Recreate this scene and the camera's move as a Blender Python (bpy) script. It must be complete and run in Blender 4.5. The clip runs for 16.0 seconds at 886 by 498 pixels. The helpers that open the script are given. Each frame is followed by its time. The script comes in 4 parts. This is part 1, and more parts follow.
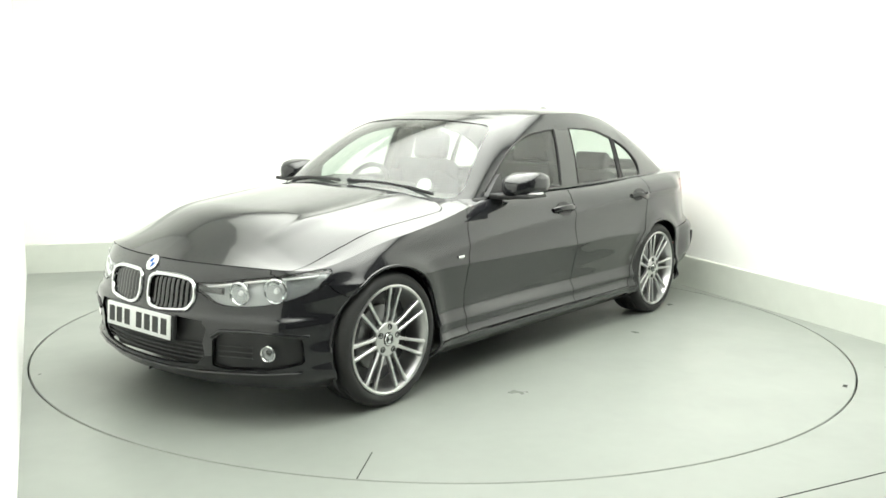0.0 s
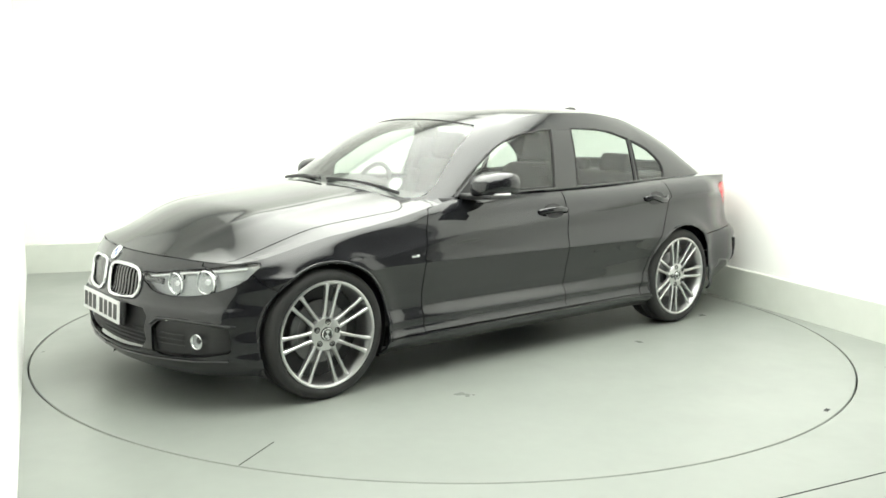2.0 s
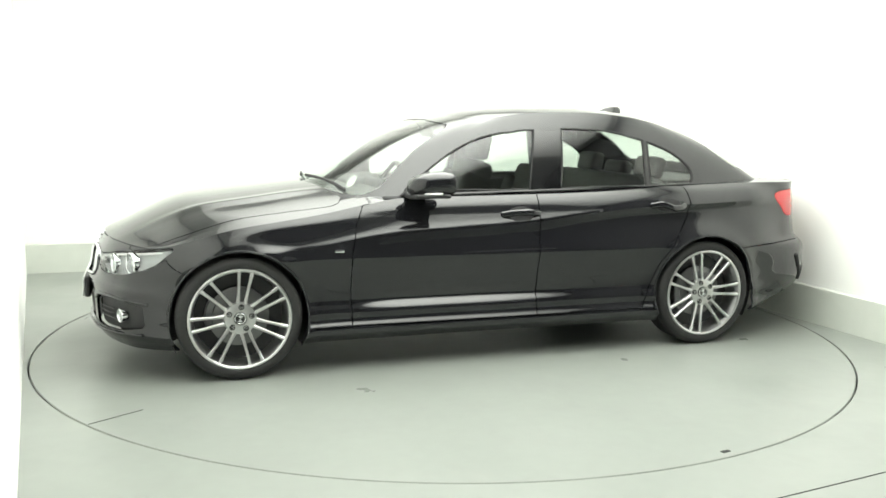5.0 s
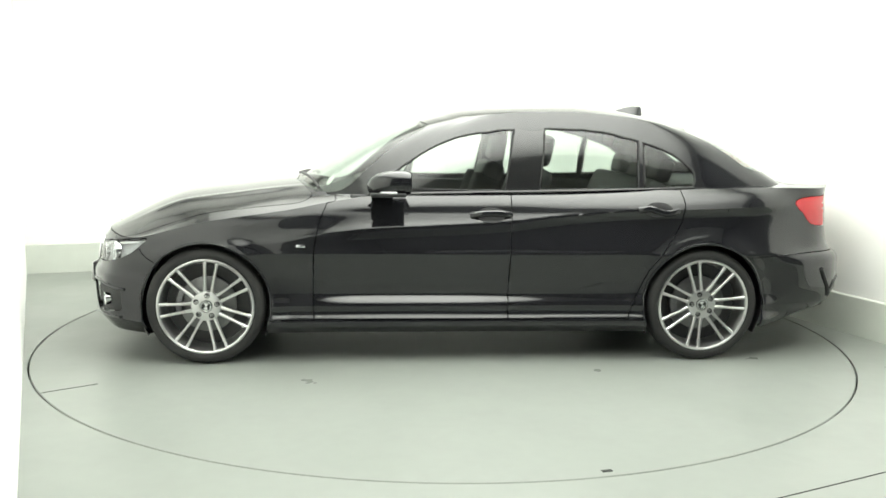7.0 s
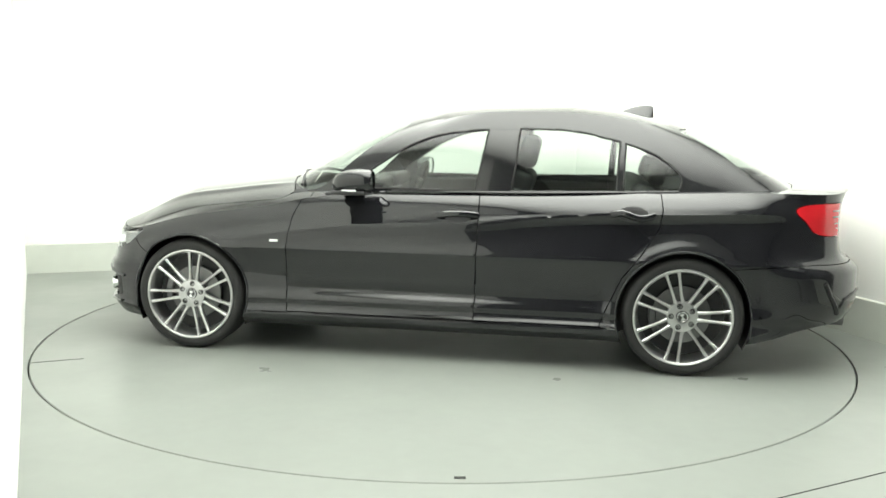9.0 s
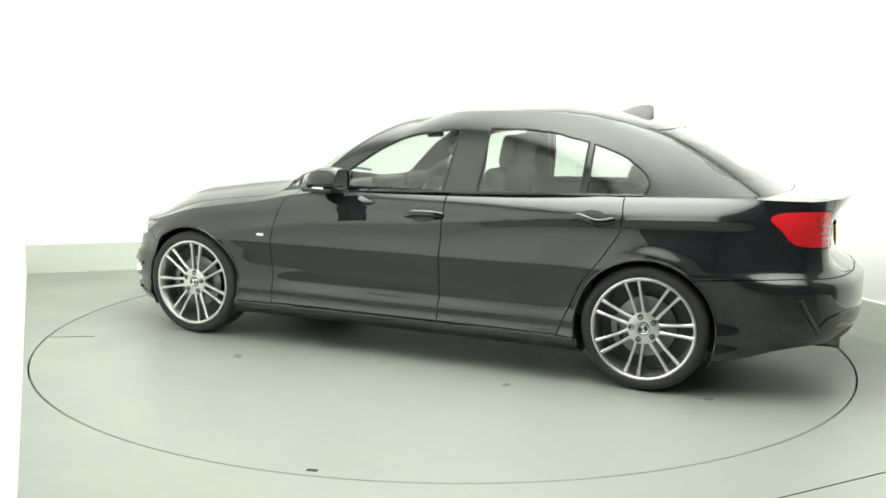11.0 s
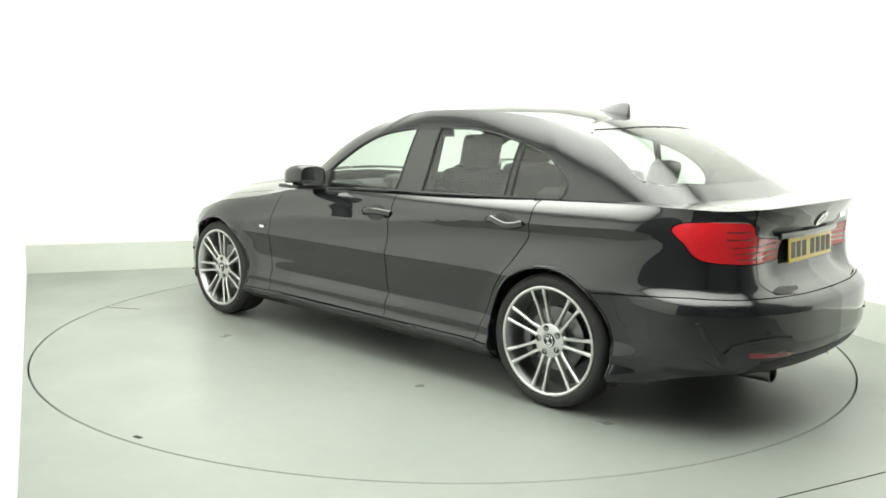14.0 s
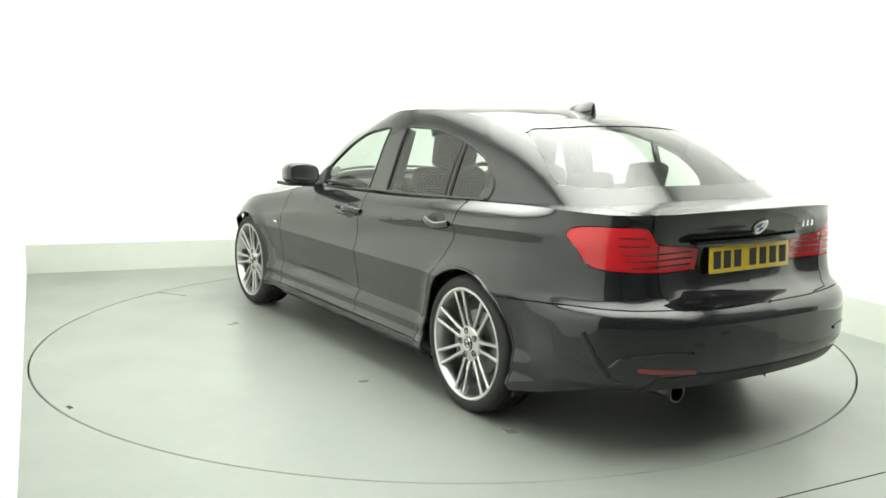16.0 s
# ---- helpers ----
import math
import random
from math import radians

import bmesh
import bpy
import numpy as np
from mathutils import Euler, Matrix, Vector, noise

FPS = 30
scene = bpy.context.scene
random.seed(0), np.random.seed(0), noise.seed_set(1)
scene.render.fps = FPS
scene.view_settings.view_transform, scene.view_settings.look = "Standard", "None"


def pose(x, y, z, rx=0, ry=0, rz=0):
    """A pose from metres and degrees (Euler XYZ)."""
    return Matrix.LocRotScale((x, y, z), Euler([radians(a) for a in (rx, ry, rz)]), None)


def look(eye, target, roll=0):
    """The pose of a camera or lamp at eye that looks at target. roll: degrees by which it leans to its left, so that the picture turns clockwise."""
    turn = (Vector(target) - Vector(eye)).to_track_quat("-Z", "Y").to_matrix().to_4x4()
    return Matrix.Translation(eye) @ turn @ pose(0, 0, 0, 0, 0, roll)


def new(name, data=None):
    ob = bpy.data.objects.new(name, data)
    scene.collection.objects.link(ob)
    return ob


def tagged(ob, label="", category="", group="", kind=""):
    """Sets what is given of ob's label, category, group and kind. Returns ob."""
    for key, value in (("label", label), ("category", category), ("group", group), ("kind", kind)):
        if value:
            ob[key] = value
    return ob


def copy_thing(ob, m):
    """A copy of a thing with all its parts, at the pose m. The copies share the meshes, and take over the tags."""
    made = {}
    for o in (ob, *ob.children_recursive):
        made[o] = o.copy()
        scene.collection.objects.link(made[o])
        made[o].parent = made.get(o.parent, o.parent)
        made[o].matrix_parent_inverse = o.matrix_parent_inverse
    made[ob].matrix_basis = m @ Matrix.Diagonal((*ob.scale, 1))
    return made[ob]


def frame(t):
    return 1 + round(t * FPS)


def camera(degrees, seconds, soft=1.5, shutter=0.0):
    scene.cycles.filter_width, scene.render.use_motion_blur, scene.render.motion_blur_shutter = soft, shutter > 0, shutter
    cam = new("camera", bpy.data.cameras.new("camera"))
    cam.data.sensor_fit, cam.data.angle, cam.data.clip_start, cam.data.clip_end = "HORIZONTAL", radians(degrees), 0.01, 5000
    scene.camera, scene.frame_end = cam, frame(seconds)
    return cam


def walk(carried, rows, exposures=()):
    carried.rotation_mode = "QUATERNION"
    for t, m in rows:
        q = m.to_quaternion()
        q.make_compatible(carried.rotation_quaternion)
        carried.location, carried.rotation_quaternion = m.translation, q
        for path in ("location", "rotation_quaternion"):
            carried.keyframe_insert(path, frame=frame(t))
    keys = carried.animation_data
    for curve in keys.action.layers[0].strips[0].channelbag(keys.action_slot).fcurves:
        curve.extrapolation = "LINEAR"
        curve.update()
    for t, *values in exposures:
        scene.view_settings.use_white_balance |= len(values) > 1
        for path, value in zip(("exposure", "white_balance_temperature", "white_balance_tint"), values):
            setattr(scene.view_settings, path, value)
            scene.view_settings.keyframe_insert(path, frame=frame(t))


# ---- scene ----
cam = camera(54.18, 16.0, 1.6)
T_ROWS = ((0.0, 230.9), (0.5, 229.1), (1.0, 226.55), (1.5, 223.15), (2.0, 219.5), (2.5, 216.1), (3.0, 212.2), (3.5, 209.2), (4.0, 205.65), (4.5, 202.25), (5.0, 198.85), (5.5, 195.45), (6.0, 192.05),
          (6.5, 188.63), (7.0, 185.0), (7.5, 181.62), (8.0, 178.2), (8.5, 174.57), (9.0, 171.06), (9.5, 167.63), (10.0, 164.2), (10.5, 160.78), (11.0, 157.35), (11.5, 153.93), (12.0, 150.26),
          (12.5, 146.88), (13.0, 143.8), (13.5, 140.44), (14.0, 136.9), (14.5, 133.8), (15.0, 130.05), (15.5, 126.63), (16.0, 123.08))
CAR_OFF = (-0.025, -0.071)     # the car's place on the turntable
EYE = (0.0, -5.573, 1.353)
CAM_POSE = look(EYE, (EYE[0] - 0.00139 * 5, EYE[1] + 0.98926 * 5, EYE[2] - 0.14617 * 5), 0.833)
walk(cam, [(0.0, CAM_POSE), (16.0, CAM_POSE)], [(0.0, 0.0), (16.0, 0.0)])

# ---- light ----
world = bpy.data.worlds.new("world")
scene.world = world
world.use_nodes = True
world.node_tree.nodes["Background"].inputs[0].default_value = (0.9, 1.0, 0.93, 1)
world.node_tree.nodes["Background"].inputs[1].default_value = 0.3
LAMP = 7.85           # glow of the assumed ceiling panel

# ---- materials ----


def mat(name, col, rough=0.5, metal=0.0, coat=0.0, grain=0.0, scale=40.0, bump=0.0, bscale=200.0, rvar=0.0, glow=0.0, spec=0.5, coat_ior=1.5):
    """A Principled material with colour variation at two scales, roughness variation and fine relief."""
    m = bpy.data.materials.new(name)
    m.use_nodes = True
    nt = m.node_tree
    b = nt.nodes["Principled BSDF"]
    b.inputs["Base Color"].default_value = (*col, 1)
    b.inputs["Roughness"].default_value = rough
    b.inputs["Metallic"].default_value = metal
    b.inputs["Coat Weight"].default_value = coat
    b.inputs["Coat Roughness"].default_value = 0.03
    b.inputs["Coat IOR"].default_value = coat_ior
    b.inputs["Specular IOR Level"].default_value = spec
    if glow:
        b.inputs["Emission Color"].default_value = (*col, 1)
        b.inputs["Emission Strength"].default_value = glow
    tc = nt.nodes.new("ShaderNodeTexCoord")

    def nz(s, d=5.0):
        n = nt.nodes.new("ShaderNodeTexNoise")
        n.inputs["Scale"].default_value = s
        n.inputs["Detail"].default_value = d
        nt.links.new(tc.outputs["Object"], n.inputs["Vector"])
        return n.outputs["Fac"]
    if grain:
        big, fine = nz(scale * 0.06), nz(scale)
        add = nt.nodes.new("ShaderNodeMath")
        add.operation = "ADD"
        nt.links.new(big, add.inputs[0]), nt.links.new(fine, add.inputs[1])
        mr = nt.nodes.new("ShaderNodeMapRange")
        mr.inputs[1].default_value, mr.inputs[2].default_value = 0.6, 1.4
        mr.inputs[3].default_value, mr.inputs[4].default_value = 1 - grain, 1 + grain
        nt.links.new(add.outputs[0], mr.inputs[0])
        mix = nt.nodes.new("ShaderNodeVectorMath")
        mix.operation = "SCALE"
        mix.inputs[0].default_value = col
        nt.links.new(mr.outputs[0], mix.inputs["Scale"])
        nt.links.new(mix.outputs[0], b.inputs["Base Color"])
    if rvar:
        mr = nt.nodes.new("ShaderNodeMapRange")
        mr.inputs[1].default_value, mr.inputs[2].default_value = 0.3, 0.7
        mr.inputs[3].default_value, mr.inputs[4].default_value = max(0.02, rough - rvar), rough + rvar
        nt.links.new(nz(scale * 0.1), mr.inputs[0])
        nt.links.new(mr.outputs[0], b.inputs["Roughness"])
    if bump:
        bp = nt.nodes.new("ShaderNodeBump")
        bp.inputs["Strength"].default_value = bump
        bp.inputs["Distance"].default_value = 0.002
        nt.links.new(nz(bscale, 3.0), bp.inputs["Height"])
        nt.links.new(bp.outputs[0], b.inputs["Normal"])
    return m


def glass_mat(name, tint, rough=0.0, gloss=1.0):
    """A thin pane: what lies behind shows through its tint, and it mirrors by Fresnel."""
    m = bpy.data.materials.new(name)
    m.use_nodes = True
    nt = m.node_tree
    nt.nodes.remove(nt.nodes["Principled BSDF"])
    tr, gl, mx, fr, pw, mr = (nt.nodes.new("ShaderNode" + k) for k in ("BsdfTransparent", "BsdfGlossy", "MixShader", "LayerWeight", "Math", "MapRange"))
    tr.inputs[0].default_value = (*tint, 1)
    gl.inputs["Roughness"].default_value = rough
    gl.inputs[0].default_value = (gloss, gloss, gloss, 1)
    fr.inputs[0].default_value = 0.5
    pw.operation, pw.inputs[1].default_value = "POWER", 5.0
    mr.inputs[3].default_value, mr.inputs[4].default_value = 0.068, 1.0
    nt.links.new(fr.outputs["Facing"], pw.inputs[0]), nt.links.new(pw.outputs[0], mr.inputs[0]), nt.links.new(mr.outputs[0], mx.inputs[0])
    nt.links.new(tr.outputs[0], mx.inputs[1]), nt.links.new(gl.outputs[0], mx.inputs[2])
    nt.links.new(mx.outputs[0], nt.nodes["Material Output"].inputs[0])
    return m


WALL = mat("white_wall_paint", (0.86, 0.865, 0.84), 0.7, grain=0.02, scale=6, bump=0.08, bscale=120)
FLOOR = mat("pale_floor_paint", (0.235, 0.252, 0.231), 0.34, grain=0.035, scale=14, rvar=0.08)
BAND = mat("pale_skirting_paint", (0.58, 0.605, 0.555), 0.5, grain=0.04, scale=10, bump=0.06, bscale=80)
PIT = mat("dark_gap", (0.02, 0.022, 0.02), 0.8)
# for walls out of view, dark so that the paint mirrors less light
DARKWALL = mat("unseen_dark_wall", (0.13, 0.132, 0.133), 0.9, grain=0.2, scale=20)
PAINT = mat("black_car_paint", (0.0070, 0.0072, 0.0092), 0.4, 0.0, 1.0, grain=0.12, scale=30, spec=0.06, coat_ior=1.62)
TRIM = mat("black_plastic_trim", (0.017, 0.017, 0.018), 0.45, grain=0.15, scale=200, bump=0.2, bscale=900)
SEAL = mat("black_rubber_seal", (0.01, 0.01, 0.01), 0.6, grain=0.1, scale=300)
GLOSSBLACK = mat("gloss_black_trim", (0.008, 0.008, 0.009), 0.1, coat=0.6, grain=0.1, scale=300)
CHROME = mat("chrome", (0.82, 0.83, 0.84), 0.08, 1.0, grain=0.03, scale=60)
ALLOY = mat("machined_alloy", (0.62, 0.62, 0.62), 0.34, 1.0, grain=0.06, scale=90, rvar=0.06)
ALLOYDARK = mat("grey_alloy_barrel", (0.16, 0.16, 0.165), 0.35, 0.8, grain=0.1, scale=80)
RUBBER = mat("tyre_rubber", (0.017, 0.017, 0.017), 0.7, grain=0.25, scale=120, bump=0.3, bscale=400)
STEEL = mat("brushed_steel", (0.20, 0.20, 0.20), 0.4, 1.0, grain=0.1, scale=200)
LEATHER = mat("black_leather", (0.012, 0.012, 0.013), 0.55, grain=0.15, scale=40, bump=0.02, bscale=120)
DASH = mat("soft_dark_dashboard", (0.018, 0.018, 0.019), 0.65, grain=0.15, scale=80, bump=0.06, bscale=500)
REFLECTOR = mat("silver_reflector", (0.34, 0.345, 0.35), 0.3, 0.5, grain=0.08, scale=60)
LAMPCLEAR = glass_mat("clear_lamp_lens", (0.95, 0.97, 0.97))
REDLENS = mat("red_lamp_lens", (0.52, 0.010, 0.016), 0.15, coat=0.4, grain=0.12, scale=120)
REDMID = mat("deep_red_reflector", (0.24, 0.006, 0.011), 0.2, coat=1.0, grain=0.12, scale=120)
REDDARK = mat("dark_red_lens", (0.10, 0.003, 0.005), 0.14, coat=1.0, grain=0.12, scale=120)
WINDOW = glass_mat("tinted_window", (0.74, 0.80, 0.76))
SCREEN = glass_mat("windscreen_glass", (0.72, 0.78, 0.74))
PLATEWHITE = mat("white_number_plate", (0.78, 0.79, 0.78), 0.3, coat=0.4, grain=0.03, scale=60)
PLATEYELLOW = mat("yellow_number_plate", (0.78, 0.56, 0.03), 0.3, coat=0.4, grain=0.04, scale=60)
INK = mat("black_print", (0.015, 0.015, 0.015), 0.4, grain=0.1, scale=100)
BLUE = mat("blue_enamel", (0.02, 0.12, 0.45), 0.15, coat=1.0, grain=0.05, scale=80)
WHITEENAMEL = mat("white_enamel", (0.8, 0.8, 0.8), 0.15, coat=1.0, grain=0.03, scale=80)
PAPER = mat("paper_disc", (0.7, 0.74, 0.68), 0.7, grain=0.06, scale=60)
GLOW = mat("ceiling_diffuser", (0.975, 1.0, 0.93), 0.6, glow=LAMP)


def fade_to_rim(m, half_x, half_y, rim):
    """Fades the panel's glow towards its rim, to keep its reflections in the car soft."""
    nt = m.node_tree

    def op(kind, a, b):
        n = nt.nodes.new("ShaderNodeMath")
        n.operation = kind
        for k, q in enumerate((a, b)):
            if isinstance(q, (int, float)):
                n.inputs[k].default_value = q
            else:
                nt.links.new(q, n.inputs[k])
        return n.outputs[0]
    tc, sep = nt.nodes.new("ShaderNodeTexCoord"), nt.nodes.new("ShaderNodeSeparateXYZ")
    nt.links.new(tc.outputs["Object"], sep.inputs[0])
    fx, fy = (op("SUBTRACT", 1.0, op("POWER", op("ABSOLUTE", op("DIVIDE", sep.outputs[k], h), 0.0), p)) for k, h, p in ((0, half_x, 3.0), (1, half_y, 3.0)))
    glow = op("ADD", rim, op("MULTIPLY", op("MULTIPLY", fx, fy), 1 - rim))
    nt.links.new(op("MULTIPLY", glow, LAMP), nt.nodes["Principled BSDF"].inputs["Emission Strength"])


fade_to_rim(GLOW, 2.22, 3.35, 0.10)

# ---- mesh helpers ----


def mesh_ob(name, verts, faces, material, smooth=True, parent=None, label=""):
    me = bpy.data.meshes.new(name)
    me.from_pydata([tuple(v) for v in verts], [], [tuple(f) for f in faces])
    me.validate()
    me.materials.append(material)
    if smooth:
        me.polygons.foreach_set("use_smooth", [True] * len(me.polygons))
        me.set_sharp_from_angle(angle=radians(38))
    ob = new(name, me)
    if parent is not None:
        ob.parent = parent
    return tagged(ob, label)


def part(name, bm, material, parent, label=""):
    """Links a bmesh as one mesh under a thing or a part."""
    bmesh.ops.recalc_face_normals(bm, faces=bm.faces)
    me = bpy.data.meshes.new(name)
    bm.to_mesh(me)
    bm.free()
    me.materials.append(material)
    me.polygons.foreach_set("use_smooth", [True] * len(me.polygons))
    me.set_sharp_from_angle(angle=radians(38))
    ob = new(name, me)
    if parent is not None:
        ob.parent = parent
    return tagged(ob, label)


def add_box(bm, size, m=Matrix(), bevel=0.0, seg=2):
    b2 = bmesh.new()
    bmesh.ops.create_cube(b2, size=1.0)
    bmesh.ops.scale(b2, vec=size, verts=b2.verts)
    if bevel:
        bmesh.ops.bevel(b2, geom=b2.edges[:], offset=bevel, segments=seg, profile=0.6, affect="EDGES")
    join(bm, b2, m)


def join(bm, b2, m=Matrix()):
    vs = [bm.verts.new(m @ v.co) for v in b2.verts]
    b2.verts.index_update()
    for f in b2.faces:
        bm.faces.new([vs[v.index] for v in f.verts])
    b2.free()


def add_lathe(bm, prof, n=64, m=Matrix(), closed=False):
    """Turns (radius, y) pairs round the y axis."""
    rows = [[bm.verts.new(m @ Vector((r * math.cos(a), y, r * math.sin(a)))) for a in (2 * math.pi * k / n for k in range(n))] for r, y in prof]
    pairs = list(zip(rows, rows[1:])) + ([(rows[-1], rows[0])] if closed else [])
    for a, b in pairs:
        for k in range(n):
            bm.faces.new((a[k], a[(k + 1) % n], b[(k + 1) % n], b[k]))


def add_cap(bm, r, y, n=32, m=Matrix()):
    bm.faces.new([bm.verts.new(m @ Vector((r * math.cos(a), y, r * math.sin(a)))) for a in (2 * math.pi * k / n for k in range(n))])


def add_tube(bm, pts, r, n=8, closed=False, flat=1.0, up=(0, 0, 1)):
    """A round or flattened bar along points."""
    pts = [Vector(q) for q in pts]
    rows = []
    for i, q in enumerate(pts):
        a = pts[i - 1] if (i or closed) else pts[0]
        b = pts[(i + 1) % len(pts)] if (i + 1 < len(pts) or closed) else pts[-1]
        t = (b - a).normalized()
        s = t.cross(Vector(up))
        s = s.normalized() if s.length > 1e-4 else t.orthogonal().normalized()
        w = s.cross(t)
        rows.append([bm.verts.new(q + r * math.cos(k * 2 * math.pi / n) * s + r * flat * math.sin(k * 2 * math.pi / n) * w) for k in range(n)])
    for a, b in list(zip(rows, rows[1:])) + ([(rows[-1], rows[0])] if closed else []):
        for k in range(n):
            bm.faces.new((a[k], a[(k + 1) % n], b[(k + 1) % n], b[k]))
    if not closed:
        bm.faces.new(rows[0][::-1]), bm.faces.new(rows[-1])


def spline(xs, ys):
    """A smooth curve through points that does not overshoot."""
    xs, ys = np.array(xs, float), np.array(ys, float)
    if xs[0] > xs[-1]:
        xs, ys = xs[::-1], ys[::-1]
    h, dl = np.diff(xs), np.diff(ys) / np.diff(xs)
    d = np.zeros(len(xs))
    d[0], d[-1] = dl[0], dl[-1]
    for k in range(1, len(xs) - 1):
        if dl[k - 1] * dl[k] > 0:
            w1, w2 = 2 * h[k] + h[k - 1], h[k] + 2 * h[k - 1]
            d[k] = (w1 + w2) / (w1 / dl[k - 1] + w2 / dl[k])

    def f(x):
        x = np.clip(np.asarray(x, float), xs[0], xs[-1])
        k = np.clip(np.searchsorted(xs, x) - 1, 0, len(xs) - 2)
        t = (x - xs[k]) / h[k]
        return (2 * t**3 - 3 * t**2 + 1) * ys[k] + (t**3 - 2 * t**2 + t) * h[k] * d[k] + (-2 * t**3 + 3 * t**2) * ys[k + 1] + (t**3 - t**2) * h[k] * d[k + 1]
    return f


def catmull(pts, n=16, closed=False):
    """Rounds a polygon or line through its points."""
    P = np.array(pts, float)
    N = len(P)
    out = []
    for i in range(N if closed else N - 1):
        g = (lambda k: P[k % N]) if closed else (lambda k: P[min(max(k, 0), N - 1)])
        a, b, c, d = g(i - 1), g(i), g(i + 1), g(i + 2)
        for t in np.arange(n) / n:
            out.append(0.5 * (2 * b + (c - a) * t + (2 * a - 5 * b + 4 * c - d) * t * t + (3 * b - a - 3 * c + d) * t**3))
    if not closed:
        out.append(P[-1])
    return np.array(out)


def smooth01(x, a, b):
    t = np.clip((np.asarray(x, float) - a) / (b - a), 0, 1)
    return t * t * (3 - 2 * t)


def inside(Q, poly):
    x, y = Q[..., 0], Q[..., 1]
    r = np.zeros(x.shape, bool)
    for (ax, ay), (bx, by) in zip(poly, np.roll(poly, -1, axis=0)):
        if ay != by:
            r ^= ((ay > y) != (by > y)) & (x < (bx - ax) * (y - ay) / (by - ay) + ax)
    return r


def nearest(Q, poly):
    """The nearest places on a polygon's outline."""
    best, dist = Q.copy(), np.full(len(Q), 1e9)
    for a, b in zip(poly, np.roll(poly, -1, axis=0)):
        d = b - a
        t = np.clip(((Q - a) @ d) / max(d @ d, 1e-12), 0, 1)
        c = a + t[:, None] * d
        r = np.hypot(*(Q - c).T)
        m = r < dist
        best[m], dist[m] = c[m], r[m]
    return best, dist


# ---- the studio ----
PHI = radians(21)
RU, RV = Vector((math.cos(PHI), math.sin(PHI), 0)), Vector((-math.sin(PHI), math.cos(PHI), 0))
DISC = 2.466
HEIGHT = 3.3


def room(u, v, z=0.0):
    return RU * u + RV * v + Vector((0, 0, z))


A_BL = Vector((-3.60, 1.78, 0))                # back left corner
A_BR = room(2.535, 2.79)                       # back right corner
A_FR = room(2.535, -6.2)
LDIR = Vector((2.017, -4.277, 0)).normalized()
A_FL = A_BL + LDIR * 9.2


def wall(name, a, b, material, label, thick=0.15, height=HEIGHT):
    """A wall whose inner face runs from a to b, the room on its right hand."""
    d = (b - a).normalized()
    out = Vector((-d.y, d.x, 0)) * thick
    a, b = a - d * thick, b + d * thick
    vs = [a, b, b + out, a + out]
    vs = vs + [q + Vector((0, 0, height)) for q in vs]
    fs = [(0, 1, 2, 3), (4, 5, 6, 7), (0, 1, 5, 4), (1, 2, 6, 5), (2, 3, 7, 6), (3, 0, 4, 7)]
    return tagged(mesh_ob(name, vs, fs, material, False), label, "wall", kind="structure")


wall("wall_back", A_BL, A_BR, WALL, "bright white painted studio wall")
A_MR = room(2.535, -2.6)
wall("wall_right", A_BR, A_MR, WALL, "bright white painted studio wall")
# unseen dark end and front wall, added so the car's flanks reflect dark
wall("wall_right_dark_end", A_MR - RV * 0.16, A_FR, DARKWALL, "unseen dark grey wall end, added to darken reflections in the car")
wall("wall_front", A_FR, A_FL, DARKWALL, "unseen dark grey wall behind the camera, darkens reflections in the car")
A_ML = A_BL + LDIR * 6.4
wall("wall_left", A_ML, A_BL, WALL, "bright white painted side wall")
# the left side's added dark end, kept out of view
wall("wall_left_dark_end", A_FL, A_ML + LDIR * 0.32, DARKWALL, "unseen dark grey side wall end, added to darken reflections in the car")


def skirting(name, a, b, h=0.255, thick=0.02):
    d = (b - a).normalized()
    n = Vector((d.y, -d.x, 0)) * thick
    bm = bmesh.new()
    prof = [(0.0, 0.0), (1.0, 0.0), (1.0, h - 0.008), (0.6, h), (0.0, h)]
    rows = [[bm.verts.new(q + n * k + Vector((0, 0, z))) for k, z in prof] for q in (a, b)]
    for k in range(5):
        bm.faces.new((rows[0][k], rows[0][(k + 1) % 5], rows[1][(k + 1) % 5], rows[1][k]))
    bm.faces.new(rows[0]), bm.faces.new(rows[1][::-1])
    ob = part(name, bm, BAND, None)
    return tagged(ob, "low pale grey-green painted plinth along the wall", "skirting", kind="structure")


skirting("baseboard_back", A_BL, A_BR)
skirting("baseboard_right", A_BR - RV * 0.02, A_FR)

# floor with a round hole for the turntable
bm = bmesh.new()
corners = [A_BL + Vector((-.2, .2, 0)), A_BR + Vector((.2, .2, 0)), A_FR + Vector((.2, -.2, 0)), A_FL + Vector((-.2, -.2, 0))]
NF = 240
inner, mid, outer, pit = [], [], [], []
for k in range(NF):
    d = Vector((math.cos(2 * math.pi * k / NF), math.sin(2 * math.pi * k / NF), 0))
    hit = 50.0
    for a, b in zip(corners, corners[1:] + corners[:1]):
        e = b - a
        det = d.x * -e.y + d.y * e.x
        if abs(det) > 1e-9:
            t, s = (a.x * -e.y + a.y * e.x) / det, (d.x * a.y - d.y * a.x) / det
            if t > 0 and -1e-6 <= s <= 1 + 1e-6:
                hit = min(hit, t)
    inner.append(bm.verts.new(d * (DISC + 0.009))), outer.append(bm.verts.new(d * max(hit, DISC + 0.05)))
    pit.append(bm.verts.new(d * (DISC + 0.009) + Vector((0, 0, -0.03))))
